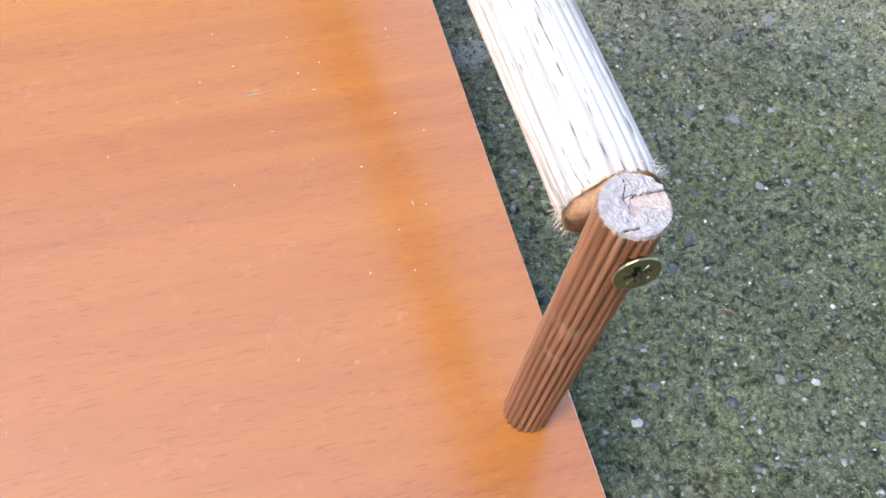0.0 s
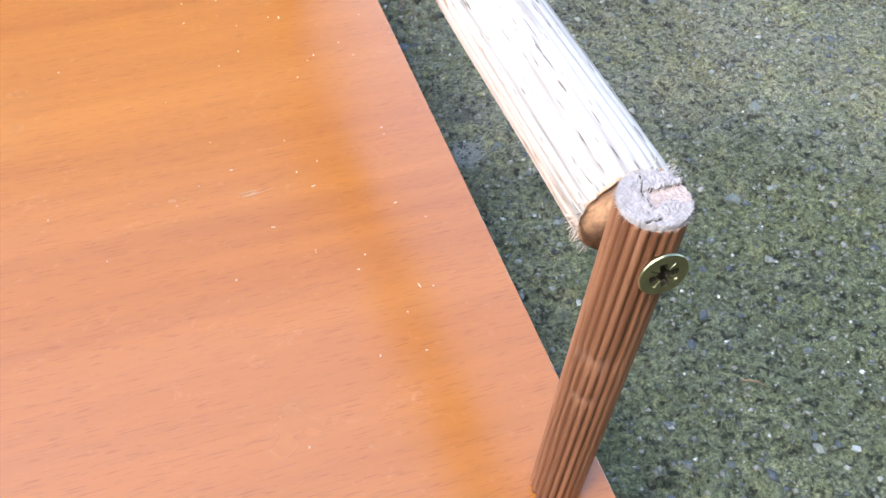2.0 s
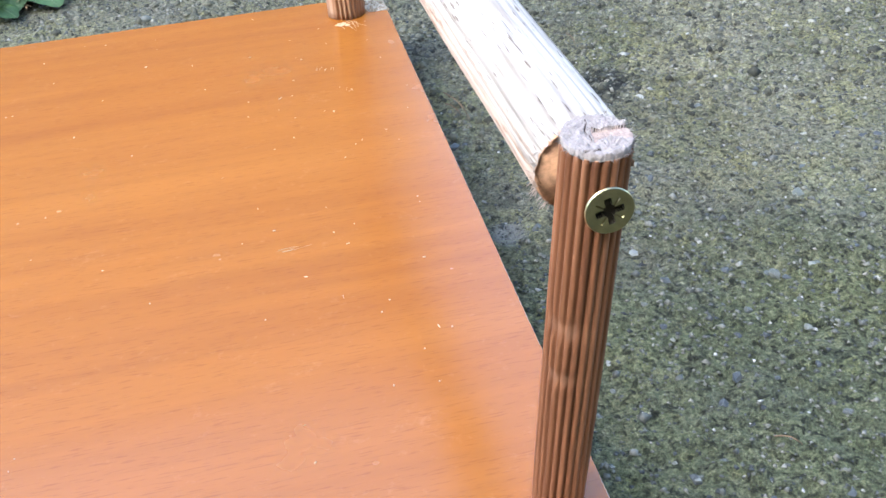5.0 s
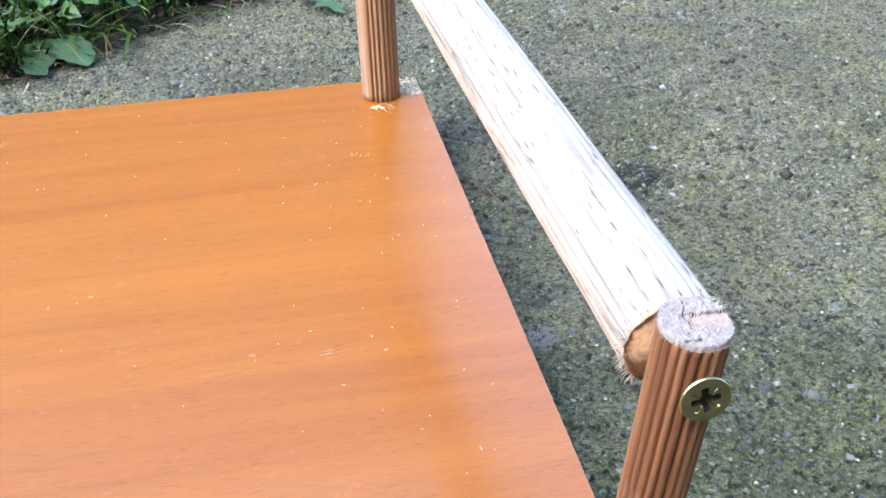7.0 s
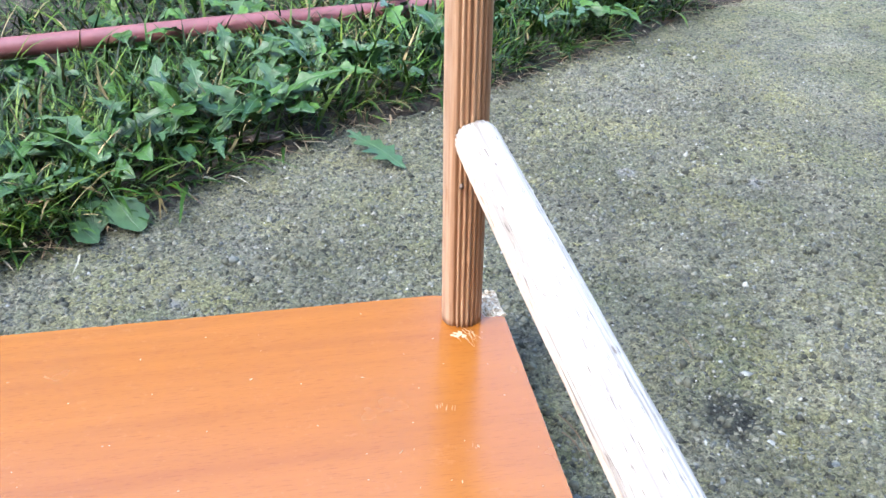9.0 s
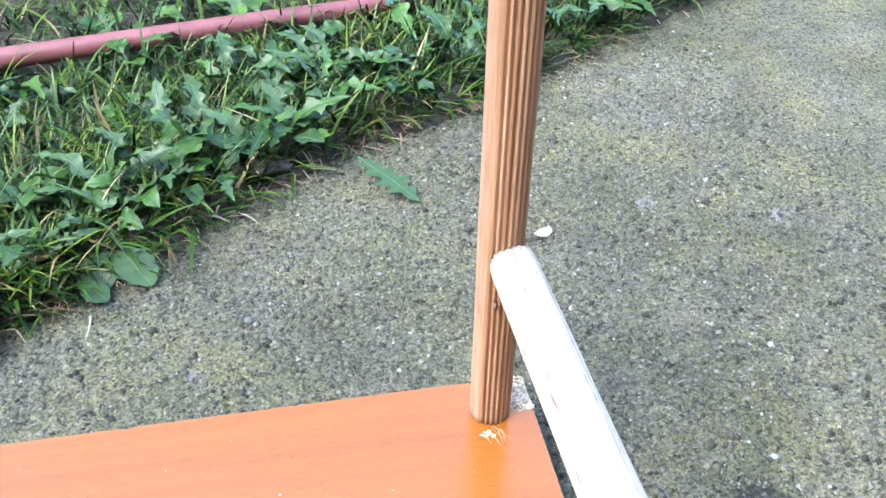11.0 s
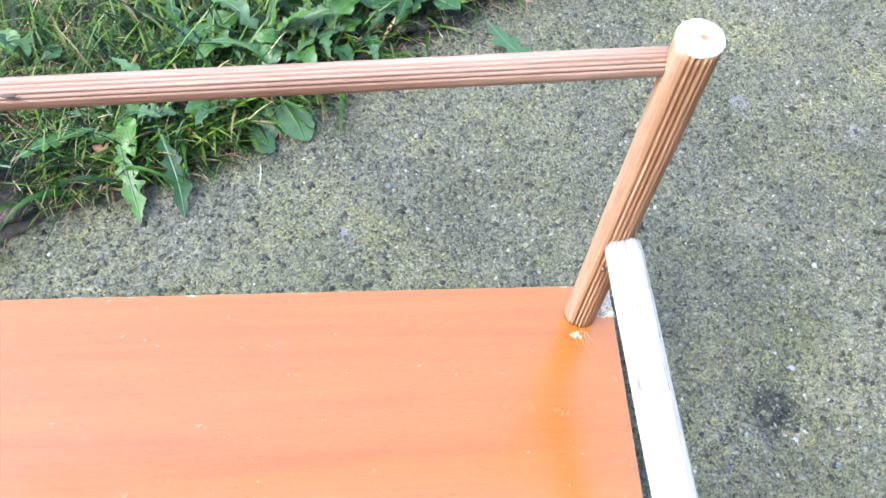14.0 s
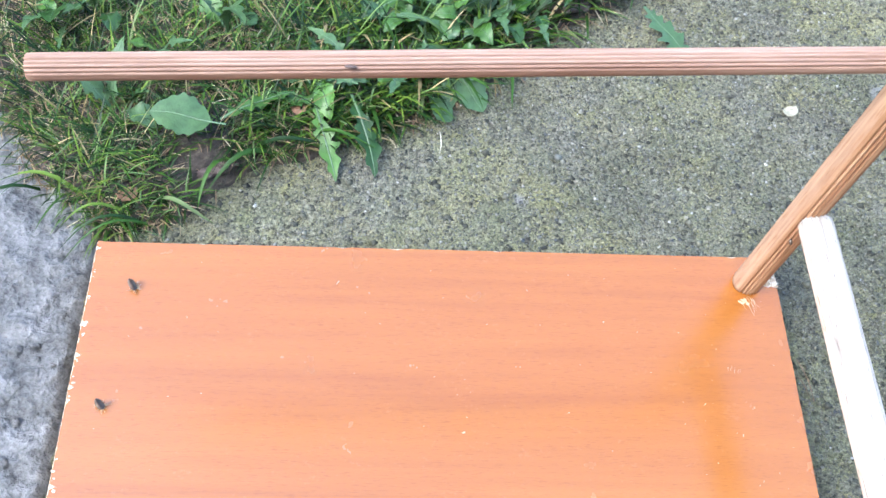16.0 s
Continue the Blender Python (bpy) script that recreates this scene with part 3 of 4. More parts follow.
local_a = along(A0, A1).inverted().to_3x3() @ Vector((-0.72, -0.69, 0))
face_a = math.atan2(local_a.y, local_a.x) % (2 * math.pi)
dents = [((RA * math.cos(face_a), RA * math.sin(face_a), z), size) for z, size in ((0.0475, 0.0075), (0.0605, 0.009))]
M_POST = dowel_wood("worn_dowel_wood", (0.105, 0.04, 0.017), (0.195, 0.081, 0.036), (0.3, 0.145, 0.075), worn=dents)
front_post = part("front_post", fluted_rod(RA, LA, 21, 0.00085, 90, 0.02, (True, True), ((0.0475, face_a, 0.7, 0.0017), (0.0605, face_a, 0.75, 0.0028)), 3), [M_POST, M_ENDGRAIN], stand, "thin brown grooved dowel with two dents", m=along(A0, A1))
# the -x flank is mixed a fifth of the way to the peach tone
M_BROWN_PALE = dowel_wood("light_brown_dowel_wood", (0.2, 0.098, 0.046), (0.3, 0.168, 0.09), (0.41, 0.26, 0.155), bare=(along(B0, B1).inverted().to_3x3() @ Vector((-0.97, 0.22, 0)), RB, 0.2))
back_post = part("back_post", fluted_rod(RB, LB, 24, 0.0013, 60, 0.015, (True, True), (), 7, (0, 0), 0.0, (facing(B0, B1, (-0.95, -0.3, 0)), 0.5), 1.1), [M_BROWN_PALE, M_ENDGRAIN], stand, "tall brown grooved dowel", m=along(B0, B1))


def sawn(x, y):
    w = along(A0, A1).to_3x3() @ Vector((x, y, 0))
    u = 0.98 * w.x - 0.17 * w.y
    v = 0.17 * w.x + 0.98 * w.y - 0.2 * u
    rough_z = 0.00028 * noise.noise((x * 5, y * 5, 0)) + 0.00022 * noise.noise((x * 14, y * 14, 4))
    if abs(u + 0.25 + 0.05 * math.sin(v * 7)) < 0.018 and v > -0.3:
        return -0.0005, 2
    if u > -0.15 and -0.3 + 0.12 * math.sin(u * 5) < v < 0.24:
        return -0.0004 + 0.4 * rough_z, 1
    if abs(v - 0.27) < 0.022 and u > -0.4:
        return -0.0005, 2
    if abs(v + 0.72) < 0.03 and -0.5 < u < 0.0:
        return -0.0004, 2
    return rough_z * 1.4 + 0.0002, 0


part("sawn_end", disc_cap(RA * 0.985, LA + 0.0011, sawn, 64, 200), [M_SAWN, M_SAWN_FLAT, M_CRACK], front_post, "fuzzy greyish sawn end with a dark crack")


def rim_root(rn):
    a = rn.uniform(0, 6.283)
    return (math.cos(a) * RA * 0.97, math.sin(a) * RA * 0.97, LA + 0.0002), (math.cos(a) * 0.8, math.sin(a) * 0.8, rn.uniform(-0.6, 0.4))


tagged(part("fuzz", fibres(150, rim_root, 0.0010, 0.00025, 51), M_SAWN, front_post, "frayed wood fibres on the sawn rim"), kind="stuff")


def painted(x, y):
    d = math.hypot(x - 0.18, y - 0.12)
    if d < 0.2:
        return -0.0012, 1
    if math.hypot(x + 0.28, y - 0.22) < 0.09 or math.hypot(x - 0.5, y + 0.25) < 0.08 or math.hypot(x + 0.1, y + 0.5) < 0.07:
        return -0.0005, 1
    return 0.0004 * noise.noise((x * 4, y * 4, 9)) + 0.0002 * noise.noise((x * 12, y * 12, 2)), 0


part("painted_end", disc_cap(RB * 0.99, LB + 0.0012, painted, 24, 96), [M_WHITE, M_ENDGRAIN], back_post, "white-daubed post end with a small hole")
bm = bmesh.new()
bmesh.ops.create_cone(bm, cap_ends=True, segments=20, radius1=0.0009, radius2=0.0007, depth=0.006)
part("nail", bm, M_STEEL, back_post, "dark nail stub", m=(along(B0, B1).inverted() @ along((-0.0048, -0.0118, 0.1102), (-0.003, -0.004, 0.1104))))

# side bar and top rail
C0, C1 = (0.0056, -0.3142, 0.1225), (0.0006, -0.0135, 0.1304)
LC = (Vector(C1) - Vector(C0)).length
BAR_TURN = along(C0, C1).inverted().to_3x3()
# the lower -x flank is mixed to the peach tone
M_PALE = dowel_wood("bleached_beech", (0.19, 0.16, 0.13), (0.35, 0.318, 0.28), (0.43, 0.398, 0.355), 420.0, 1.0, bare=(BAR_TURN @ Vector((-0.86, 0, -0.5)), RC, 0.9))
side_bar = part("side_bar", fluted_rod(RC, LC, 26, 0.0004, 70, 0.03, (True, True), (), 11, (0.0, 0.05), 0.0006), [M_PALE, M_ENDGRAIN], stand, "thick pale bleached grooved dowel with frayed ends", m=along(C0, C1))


def bar_rim(rn):
    w = rn.gauss(3.5, 0.5) if rn.random() < 0.7 else rn.gauss(0.7, 0.3)
    q = BAR_TURN @ Vector((math.cos(w), 0, math.sin(w)))
    a = math.atan2(q.y, q.x)
    return (math.cos(a) * RC * 0.98, math.sin(a) * RC * 0.98, rn.uniform(-0.0004, 0.003)), (math.cos(a) * 0.7, math.sin(a) * 0.7, rn.uniform(-1.2, 0.3))


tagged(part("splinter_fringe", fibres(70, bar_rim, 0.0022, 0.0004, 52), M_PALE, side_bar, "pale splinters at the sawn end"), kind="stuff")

R0, R1 = (-0.0105, -0.0092, 0.2588), (-0.3852, -0.0235, 0.2489)
LR = (Vector(R1) - Vector(R0)).length
top_rail = part("top_rail", fluted_rod(RR, LR, 18, 0.00095, 90, 0.012, (True, True), (), 15, (0, 0), 0.0002, (facing(R0, R1, (0, -0.86, -0.5)), 0.75), 0.9), [M_RAIL, M_ENDGRAIN], stand, "thin pinkish-brown grooved dowel rail with a free end", m=along(R0, R1))

bm = bmesh.new()
bmesh.ops.create_icosphere(bm, subdivisions=2, radius=1, matrix=Matrix.Translation((-0.2538, -0.0242, 0.2573)) @ Matrix.Diagonal((0.0028, 0.0009, 0.0006, 1)))
part("knot", bm, M_BARK, top_rail, "small dark knot", m=along(R0, R1).inverted())


def screw_head(radius):
    bm = bmesh.new()

    def depth(x, y):
        c = max(0.0, 1 - 0.35 * math.hypot(x, y) / 0.6)
        arm = (abs(x) < 0.13 and abs(y) < 0.56) or (abs(y) < 0.13 and abs(x) < 0.56) or math.hypot(x, y) < 0.24
        ray = abs(abs(x) - abs(y)) < 0.05 and math.hypot(x, y) < 0.62
        return (-0.0016 * c, 1) if arm else ((-0.0003, 0) if ray else (0.0, 0))
    rings, n = 26, 112
    grid = []
    for j in range(1, rings + 1):
        row = []
        for i in range(n):
            a, q = 2 * math.pi * i / n, j / rings
            x, y = q * math.cos(a), q * math.sin(a)
            z = depth(x, y)[0] + (-0.00025 if j == rings else 0)
            row.append(bm.verts.new((x * radius, y * radius, z)))
        grid.append(row)
    for rr, z in ((0.96, -0.0006), (0.5, -0.0026), (0.45, -0.006)):
        grid.append([bm.verts.new((rr * radius * math.cos(2 * math.pi * i / n), rr * radius * math.sin(2 * math.pi * i / n), z)) for i in range(n)])
    f = bm.faces.new(grid[0])
    f.material_index = 1
    for a, b in zip(grid, grid[1:]):
        for i in range(n):
            k = (i + 1) % n
            f = bm.faces.new((a[i], b[i], b[k], a[k]))
            c = f.calc_center_median()
            f.material_index = 1 if c.z < -0.00035 and math.hypot(c.x, c.y) < 0.62 * radius else 0
    return bm


HEAD = (0.0046, -0.3287, 0.1224)
head_pose = along(HEAD, (HEAD[0] - 0.0004, HEAD[1] - 0.01, HEAD[2] + 0.0006)) @ pose(0, 0, 0, 0, 0, 12)
part("screw", screw_head(0.0043), [M_ZINC, M_RECESS_SHADE], front_post, "yellow zinc countersunk cross-head screw", smooth=False, m=along(A0, A1).inverted() @ head_pose)


def screw_point(length, radius):
    bm = bmesh.new()
    rows, n = 90, 20
    grid = []
    for j in range(rows + 1):
        f = j / rows
        base = radius * (0.62 if f < 0.55 else 0.62 * (1 - ((f - 0.55) / 0.45) ** 1.3) + 0.02)
        row = []
        for i in range(n):
            a = 2 * math.pi * i / n
            ph = (f * length / 0.0016 + i / n) % 1
            r = base + max(0.0, 1 - abs(ph - 0.5) / 0.28) * radius * 0.4 * (1 if f < 0.8 else (1 - f) / 0.2)
            row.append(bm.verts.new((r * math.cos(a), r * math.sin(a), f * length)))
        grid.append(row)
    for a, b in zip(grid, grid[1:]):
        for i in range(n):
            bm.faces.new((a[i], a[(i + 1) % n], b[(i + 1) % n], b[i]))
    bm.faces.new(grid[0][::-1])
    bm.faces.new(grid[-1])
    return bm


for k, (x, y) in enumerate(((-0.3892, -0.0121), (-0.3959, -0.0892))):
    part("screw_point", screw_point(0.0125, 0.0021), M_STEEL, board, "dark threaded screw tip poking up through the board", m=along((x, y, BOARD_TOP - 0.001), (x - 0.001, y + 0.0006, BOARD_TOP + 0.011)))

    def chip_root(rn):
        a = rn.uniform(0, 6.283)
        return (x + math.cos(a) * 0.0015, y + math.sin(a) * 0.0015, BOARD_TOP + 0.0002), (math.cos(a), math.sin(a), rn.uniform(0.0, 0.7))
    tagged(part("burst_chips", fibres(26, chip_root, 0.0045, 0.0009, 60 + k, 0.3), M_FLECK, board, "pale burst splinters round the screw tip"), kind="stuff")


# ---- lawn: blades, leaves, stems ----
def blade_mesh(count, xr, vr, length, width, seed, flat=0.0):
    r = np.random.RandomState(seed)
    V, F = [], []
    for _ in range(count):
        x = r.uniform(*xr)
        v = vr[0] + (vr[1] - vr[0]) * r.rand()
        y = float(np.interp(x, EDGE_X, EDGE_Y)) + v
        z = 0.001 + 0.011 * min(max(v, 0) / 0.03, 1)
        if ((x + 0.362) / 0.03) ** 2 + ((y - 0.099) / 0.019) ** 2 < 1 and r.rand() < 0.93:
            continue
        L, w = length * r.uniform(0.45, 1.15), width * r.uniform(0.45, 1.1)
        if ((x + 0.375) / 0.034) ** 2 + ((y - 0.143) / 0.022) ** 2 < 1:
            L *= 0.32
        if x < -0.3:
            w *= 0.62
        if x < -0.36 and v < 0.035:
            L *= 0.75
        az = r.uniform(0, 2 * math.pi)
        if v < 0.03 and r.rand() < 0.6:
            az = r.normal(-math.pi / 2 + 0.6, 0.9)
        out = np.array([math.cos(az), math.sin(az), 0.0])
        side = np.array([-out[1], out[0], 0.0])
        up0 = r.uniform(0.35, 1.25) * (1 - flat)
        curl = r.uniform(0.1, 1.5)
        p, ang, segs = np.array([x, y, z - 0.002]), up0, 5
        base = len(V)
        for j in range(segs + 1):
            f = j / segs
            h = w * (1 - f ** 2.2) * 0.5 * (0.75 + 0.5 * min(1, f * 3))
            if j == segs:
                V.append(tuple(p))
            else:
                V.append(tuple(p - side * h))
                V.append(tuple(p + side * h))
            p = p + (out * math.cos(ang) + np.array([0, 0, 1.0]) * math.sin(ang)) * L / segs
            if p[2] < 0.003:
                p[2] = 0.003
            ang -= curl / segs
        for j in range(segs - 1):
            a = base + 2 * j
            F.append((a, a + 1, a + 3, a + 2))
        a = base + 2 * (segs - 1)
        F.append((a, a + 1, a + 2))
    return mesh_from("lawn_grass", V, F)


grass = place("lawn_grass", blade_mesh(11500, (-0.62, 0.75), (0.006, 0.5), 0.052, 0.0026, 71), M_GRASS)
tagged(grass, "ragged green lawn grass with some straw blades", "grass", kind="stuff")
near_grass = place("near_grass", blade_mesh(6800, (-0.5, 0.36), (0.002, 0.2), 0.04, 0.0021, 75), M_GRASS)
tagged(near_grass, "dense green grass blades leaning over the slab edge", "grass", kind="stuff")
fine_grass = place("fine_grass", blade_mesh(6500, (-0.60, -0.16), (0.006, 0.28), 0.027, 0.0014, 72), M_GRASS)
tagged(fine_grass, "short fine bright green grass in the lawn corner", "grass", kind="stuff")
edge_grass = place("edge_grass", blade_mesh(1000, (-0.47, -0.2), (-0.002, 0.045), 0.034, 0.0018, 77), M_GRASS)
tagged(edge_grass, "grass blades hanging over the slab and cement edge", "grass", kind="stuff")
dry = place("dry_stems", blade_mesh(2600, (-0.56, 0.5), (-0.004, 0.1), 0.026, 0.0012, 73, 0.8), M_DRY)
thatch = place("thatch", blade_mesh(3000, (-0.56, -0.28), (0.0, 0.2), 0.026, 0.0014, 79, 0.3), M_DRY)
tagged(thatch, "brown and straw-coloured dead grass among the green blades", "dry grass", kind="stuff")
tagged(dry, "dry straw stems along the lawn edge", "dry grass", kind="stuff")


def leaf_mesh(name, length, width, kind, droop, seed, fold=0.25):
    """A leaf along +x from its stalk, with a pale raised midrib; kind: lobed, oval or ovate."""
    bm = bmesh.new()
    n = 40
    rows, rib = [], []
    for j in range(n + 1):
        f = j / n
        sides = []
        for sgn in (-1, 1):
            back = 0.0
            if kind == "lobed":
                body = 0.3 + 0.7 * min(1, f * 1.6)
                saw = (f * 5.2 + 0.2 * math.sin(f * 13 + seed * sgn) + (0.0 if sgn < 0 else 0.35) + 0.37 * seed) % 1.0
                tooth = (saw / 0.72) ** 1.2 if saw < 0.72 else (1 - saw) / 0.28
                lobes = 0.36 + 0.64 * tooth
                lobes = lobes if f < 0.84 else max(lobes, 0.6)
                w = width * body * lobes * min(1.0, (1 - f) / 0.4) ** 0.75
                back = 0.4 * tooth if f < 0.84 else 0.0
                if f < 0.14:
                    w, back = width * (0.1 + 0.4 * f), 0.0
            elif kind == "oval":
                g = max(0, (f - 0.2) / 0.8)
                w = width * (math.sin(math.pi * g ** 0.85) ** 0.75) + 0.05 * width * (1 - f)
            else:
                g = max(0, (f - 0.28) / 0.72)
                w = width * (math.sin(math.pi * g ** 1.25) ** 0.7) + 0.06 * width * (1 - f)
            sides.append((max(w, 0.0004) / 2 * (1 + 0.07 * math.sin(f * 43 + seed + sgn)), back))
        z = droop * (f - f * f * 1.15) * length + 0.012 * length * math.sin(f * 9 + seed)
        y0 = 0.06 * length * math.sin(f * 2.6 + seed)
        twist = 1.4 * fold * math.sin(f * 3.1 + 1.7 * seed)
        row = []
        for k in (-1, -0.66, -0.33, 0, 0.33, 0.66, 1):
            w, back = sides[0] if k < 0 else sides[1]
            wave = 0.9 * fold * w * math.sin(f * 15 + k * 2.2 + seed) * k * k
            row.append(bm.verts.new((f * length - back * w * abs(k), y0 + k * w, z + fold * abs(k) * w + twist * k * w + wave)))
        rows.append(row)
        rw = 0.0008 * (1 - 0.75 * f)
        rib.append([bm.verts.new((f * length, y0 - rw, z + 0.0002)), bm.verts.new((f * length, y0, z + 0.0006)), bm.verts.new((f * length, y0 + rw, z + 0.0002))])
    for a, b in zip(rows, rows[1:]):
        for k in range(6):
            bm.faces.new((a[k], a[k + 1], b[k + 1], b[k]))
    for a, b in zip(rib, rib[1:]):
        for k in range(2):
            bm.faces.new((a[k], a[k + 1], b[k + 1], b[k])).material_index = 1
    me = bpy.data.meshes.new(name)
    bm.to_mesh(me)
    bm.free()
    return me


LOBED = [leaf_mesh("lobed_leaf", 0.050 + 0.006 * i, 0.021 + 0.002 * (i % 3), "lobed", 0.3 + 0.12 * i, i) for i in range(5)]
OVAL = [leaf_mesh("oval_leaf", 0.036 + 0.005 * i, 0.016 + 0.003 * i, "oval", 0.4 + 0.15 * i, 5 + i) for i in range(4)]
OVATE = [leaf_mesh("ovate_leaf", 0.034 + 0.004 * i, 0.019 + 0.002 * i, "ovate", 0.4 + 0.2 * i, 9 + i) for i in range(3)]
PALE_LEAVES = [me.copy() for me in LOBED + OVATE]
BROAD = leaf_mesh("broad_leaf", 0.050, 0.031, "oval", 0.14, 8, 0.07)
FLAT = leaf_mesh("flat_lobed_leaf", 0.060, 0.032, "lobed", 0.1, 21, 0.08)
LIMP = [leaf_mesh("limp_leaf", 0.05, 0.017 + 0.001 * i, "lobed", 0.12, 30 + i, 0.1) for i in range(3)]
SPOON = [leaf_mesh("spoon_leaf", 0.04, 0.019, "ovate", 0.15, 40 + i, 0.08) for i in range(2)]


def plant(kind, shapes, x, y, leaves, seed, label, category, lift=(0.1, 0.9), toward=None, spread=6.28, size=1.0):
    r = random.Random(seed)
    z = soil_z(x, y)
    root = tagged(new(kind), label, category, "weeds in the lawn")
    root.matrix_basis = pose(x, y, z)
    for i in range(leaves):
        az = r.uniform(0, 6.283) if toward is None else toward + r.uniform(-spread, spread) / 2
        me = r.choice(shapes)
        s = size * r.uniform(0.7, 1.15)
        m = Matrix.Translation((0.003 * math.cos(az), 0.003 * math.sin(az), 0.003 + 0.002 * i)) @ Euler((r.uniform(-0.5, 0.5), -r.uniform(*lift), az)).to_matrix().to_4x4() @ Matrix.Diagonal((s, s, s, 1))
        pale = len(shapes) > 1 and r.random() < 0.4
        place("leaf", r.choice(PALE_LEAVES) if pale else me, [M_LEAF_PALE if pale else M_LEAF, M_RIB], root, m=m)
    return root


def hanging_plant(kind, leaves, label, category, pale=False):
    """A weed whose leaves are laid one by one: mesh, its length, base and tip (x, y, z)."""
    root = tagged(new(kind), label, category, "weeds in the lawn")
    first = Vector(leaves[0][2])
    root.matrix_basis = Matrix.Translation(first)
    for me, length, base, tip in leaves:
        base, tip = Vector(base), Vector(tip)
        way = tip - base
        side = Vector((0, 0, 1)).cross(way).normalized()
        turn = Matrix((way.normalized(), side, way.normalized().cross(side))).transposed().to_4x4()
        k = way.length / length
        me = me.copy() if pale else me
        place("leaf", me, [M_LEAF_PALE if pale else M_LEAF, M_RIB], root, m=Matrix.Translation(base - first) @ turn @ Matrix.Diagonal((k, k, k, 1)))
    return root


rw = random.Random(81)
for i in range(112):
    x = rw.uniform(-0.3, 0.42) if i < 100 else rw.uniform(-0.26, 0.02)
    y = float(np.interp(x, EDGE_X, EDGE_Y)) + (rw.uniform(0.02, 0.1) if i % 3 == 0 or i >= 100 else rw.uniform(0.05, 0.33))
    pick = rw.random()
    if pick < 0.36:
        plant("dandelion", LOBED, x, y, 5, 100 + i, "green dandelion rosette with jagged leaves in the grass", "dandelion", (0.0, 0.9), size=rw.uniform(0.55, 1.0))
    elif pick < 0.7:
        plant("plantain", OVAL, x, y, 5, 100 + i, "green plantain weed with smooth oval leaves", "plantain", (0.05, 0.6), size=rw.uniform(0.5, 0.85))
    else:
        plant("daisy_plant", OVATE, x, y, 6, 100 + i, "small leafy green weed clump in the grass", "weed", (0.1, 0.7), size=rw.uniform(0.5, 0.85))
for i in range(9):
    x = rw.uniform(-0.56, -0.33)
    y = float(np.interp(x, EDGE_X, EDGE_Y)) + rw.uniform(0.06, 0.24)
    plant("daisy_plant", OVATE, x, y, 4, 200 + i, "small leafy green weed clump in the grass", "weed", (0.2, 1.1), size=0.8)

# the weeds that hang over the slab
hanging_plant("dandelion", [(FLAT, 0.06, (-0.031, 0.266, 0.010), (0.009, 0.2225, 0.003))], "single jagged dandelion leaf lying out on the concrete", "dandelion", True)
hanging_plant("dandelion", [(LIMP[0], 0.05, (-0.2845, 0.152, 0.022), (-0.2746, 0.0914, 0.003)), (LIMP[1], 0.05, (-0.2605, 0.156, 0.022), (-0.2466, 0.0961, 0.003)), (LIMP[2], 0.05, (-0.275, 0.158, 0.02), (-0.318, 0.15, 0.018))], "dandelion leaves hanging over the concrete edge", "dandelion")
hanging_plant("plantain", [(SPOON[0], 0.04, (-0.199, 0.203, 0.016), (-0.187, 0.1605, 0.003)), (SPOON[1], 0.04, (-0.187, 0.2, 0.016), (-0.1624, 0.1606, 0.003)), (SPOON[0], 0.04, (-0.212, 0.172, 0.01), (-0.186, 0.152, 0.003))], "dull green spoon-shaped leaves drooping onto the concrete", "plantain", True)
hanging_plant("dandelion", [(LIMP[2], 0.05, (-0.262, 0.222, 0.02), (-0.203, 0.262, 0.03)), (SPOON[0], 0.04, (-0.25, 0.228, 0.024), (-0.205, 0.236, 0.026)), (LIMP[0], 0.05, (-0.255, 0.23, 0.02), (-0.262, 0.275, 0.03))], "broad greyish dandelion leaves lying over the grass", "dandelion", True)
hanging_plant("plantain", [(BROAD, 0.05, (-0.3459, 0.1182, 0.034), (-0.3994, 0.1216, 0.036))], "one broad dull green plantain leaf", "plantain", True)
hanging_plant("dandelion", [(LIMP[1], 0.05, (-0.3545, 0.132, 0.02), (-0.302, 0.152, 0.024))], "greyish jagged dandelion leaf beside the broad leaf", "dandelion", True)
plant("dandelion", LOBED, -0.235, 0.250, 4, 307, "green dandelion rosette with jagged leaves in the grass", "dandelion", (0.1, 0.4), -1.5, 3.0, 0.7)

# long blades over the cement strip and the slab edge
bm, r = bmesh.new(), random.Random(91)
for x, y, az, L, w in ((-0.40, 0.052, 3.35, 0.055, 0.0026), (-0.41, 0.058, 3.2, 0.045, 0.0024), (-0.395, 0.05, 3.45, 0.06, 0.0022), (-0.44, 0.07, 2.7, 0.06, 0.0032), (-0.33, 0.115, -0.15, 0.055, 0.0038), (-0.345, 0.105, -2.2, 0.05, 0.0035), (-0.315, 0.112, 3.6, 0.06, 0.0045), (-0.47, 0.075, 3.5, 0.05, 0.003), (-0.29, 0.13, -0.5, 0.05, 0.003), (-0.39, 0.07, -0.7, 0.045, 0.0035)):
    prev = None
    for j in range(8):
        f = j / 7
        a = az + 0.25 * f
        c = Vector((x + math.cos(a) * L * f, y + math.sin(a) * L * f, 0.008 + 0.02 * math.sin(math.pi * f) * (1 - 0.5 * f)))
        s = Vector((-math.sin(a), math.cos(a), 0)) * w * 0.5 * (1 - f ** 3)
        now = [bm.verts.new(c - s), bm.verts.new(c + Vector((0, 0, -0.0006))), bm.verts.new(c + s)]
        if prev:
            bm.faces.new((prev[0], prev[1], now[1], now[0]))
            bm.faces.new((prev[1], prev[2], now[2], now[1]))
        prev = now
tagged(part("long_grass", bm, M_GRASS), "long grass blades drooping over the slab edge", "grass", kind="stuff")


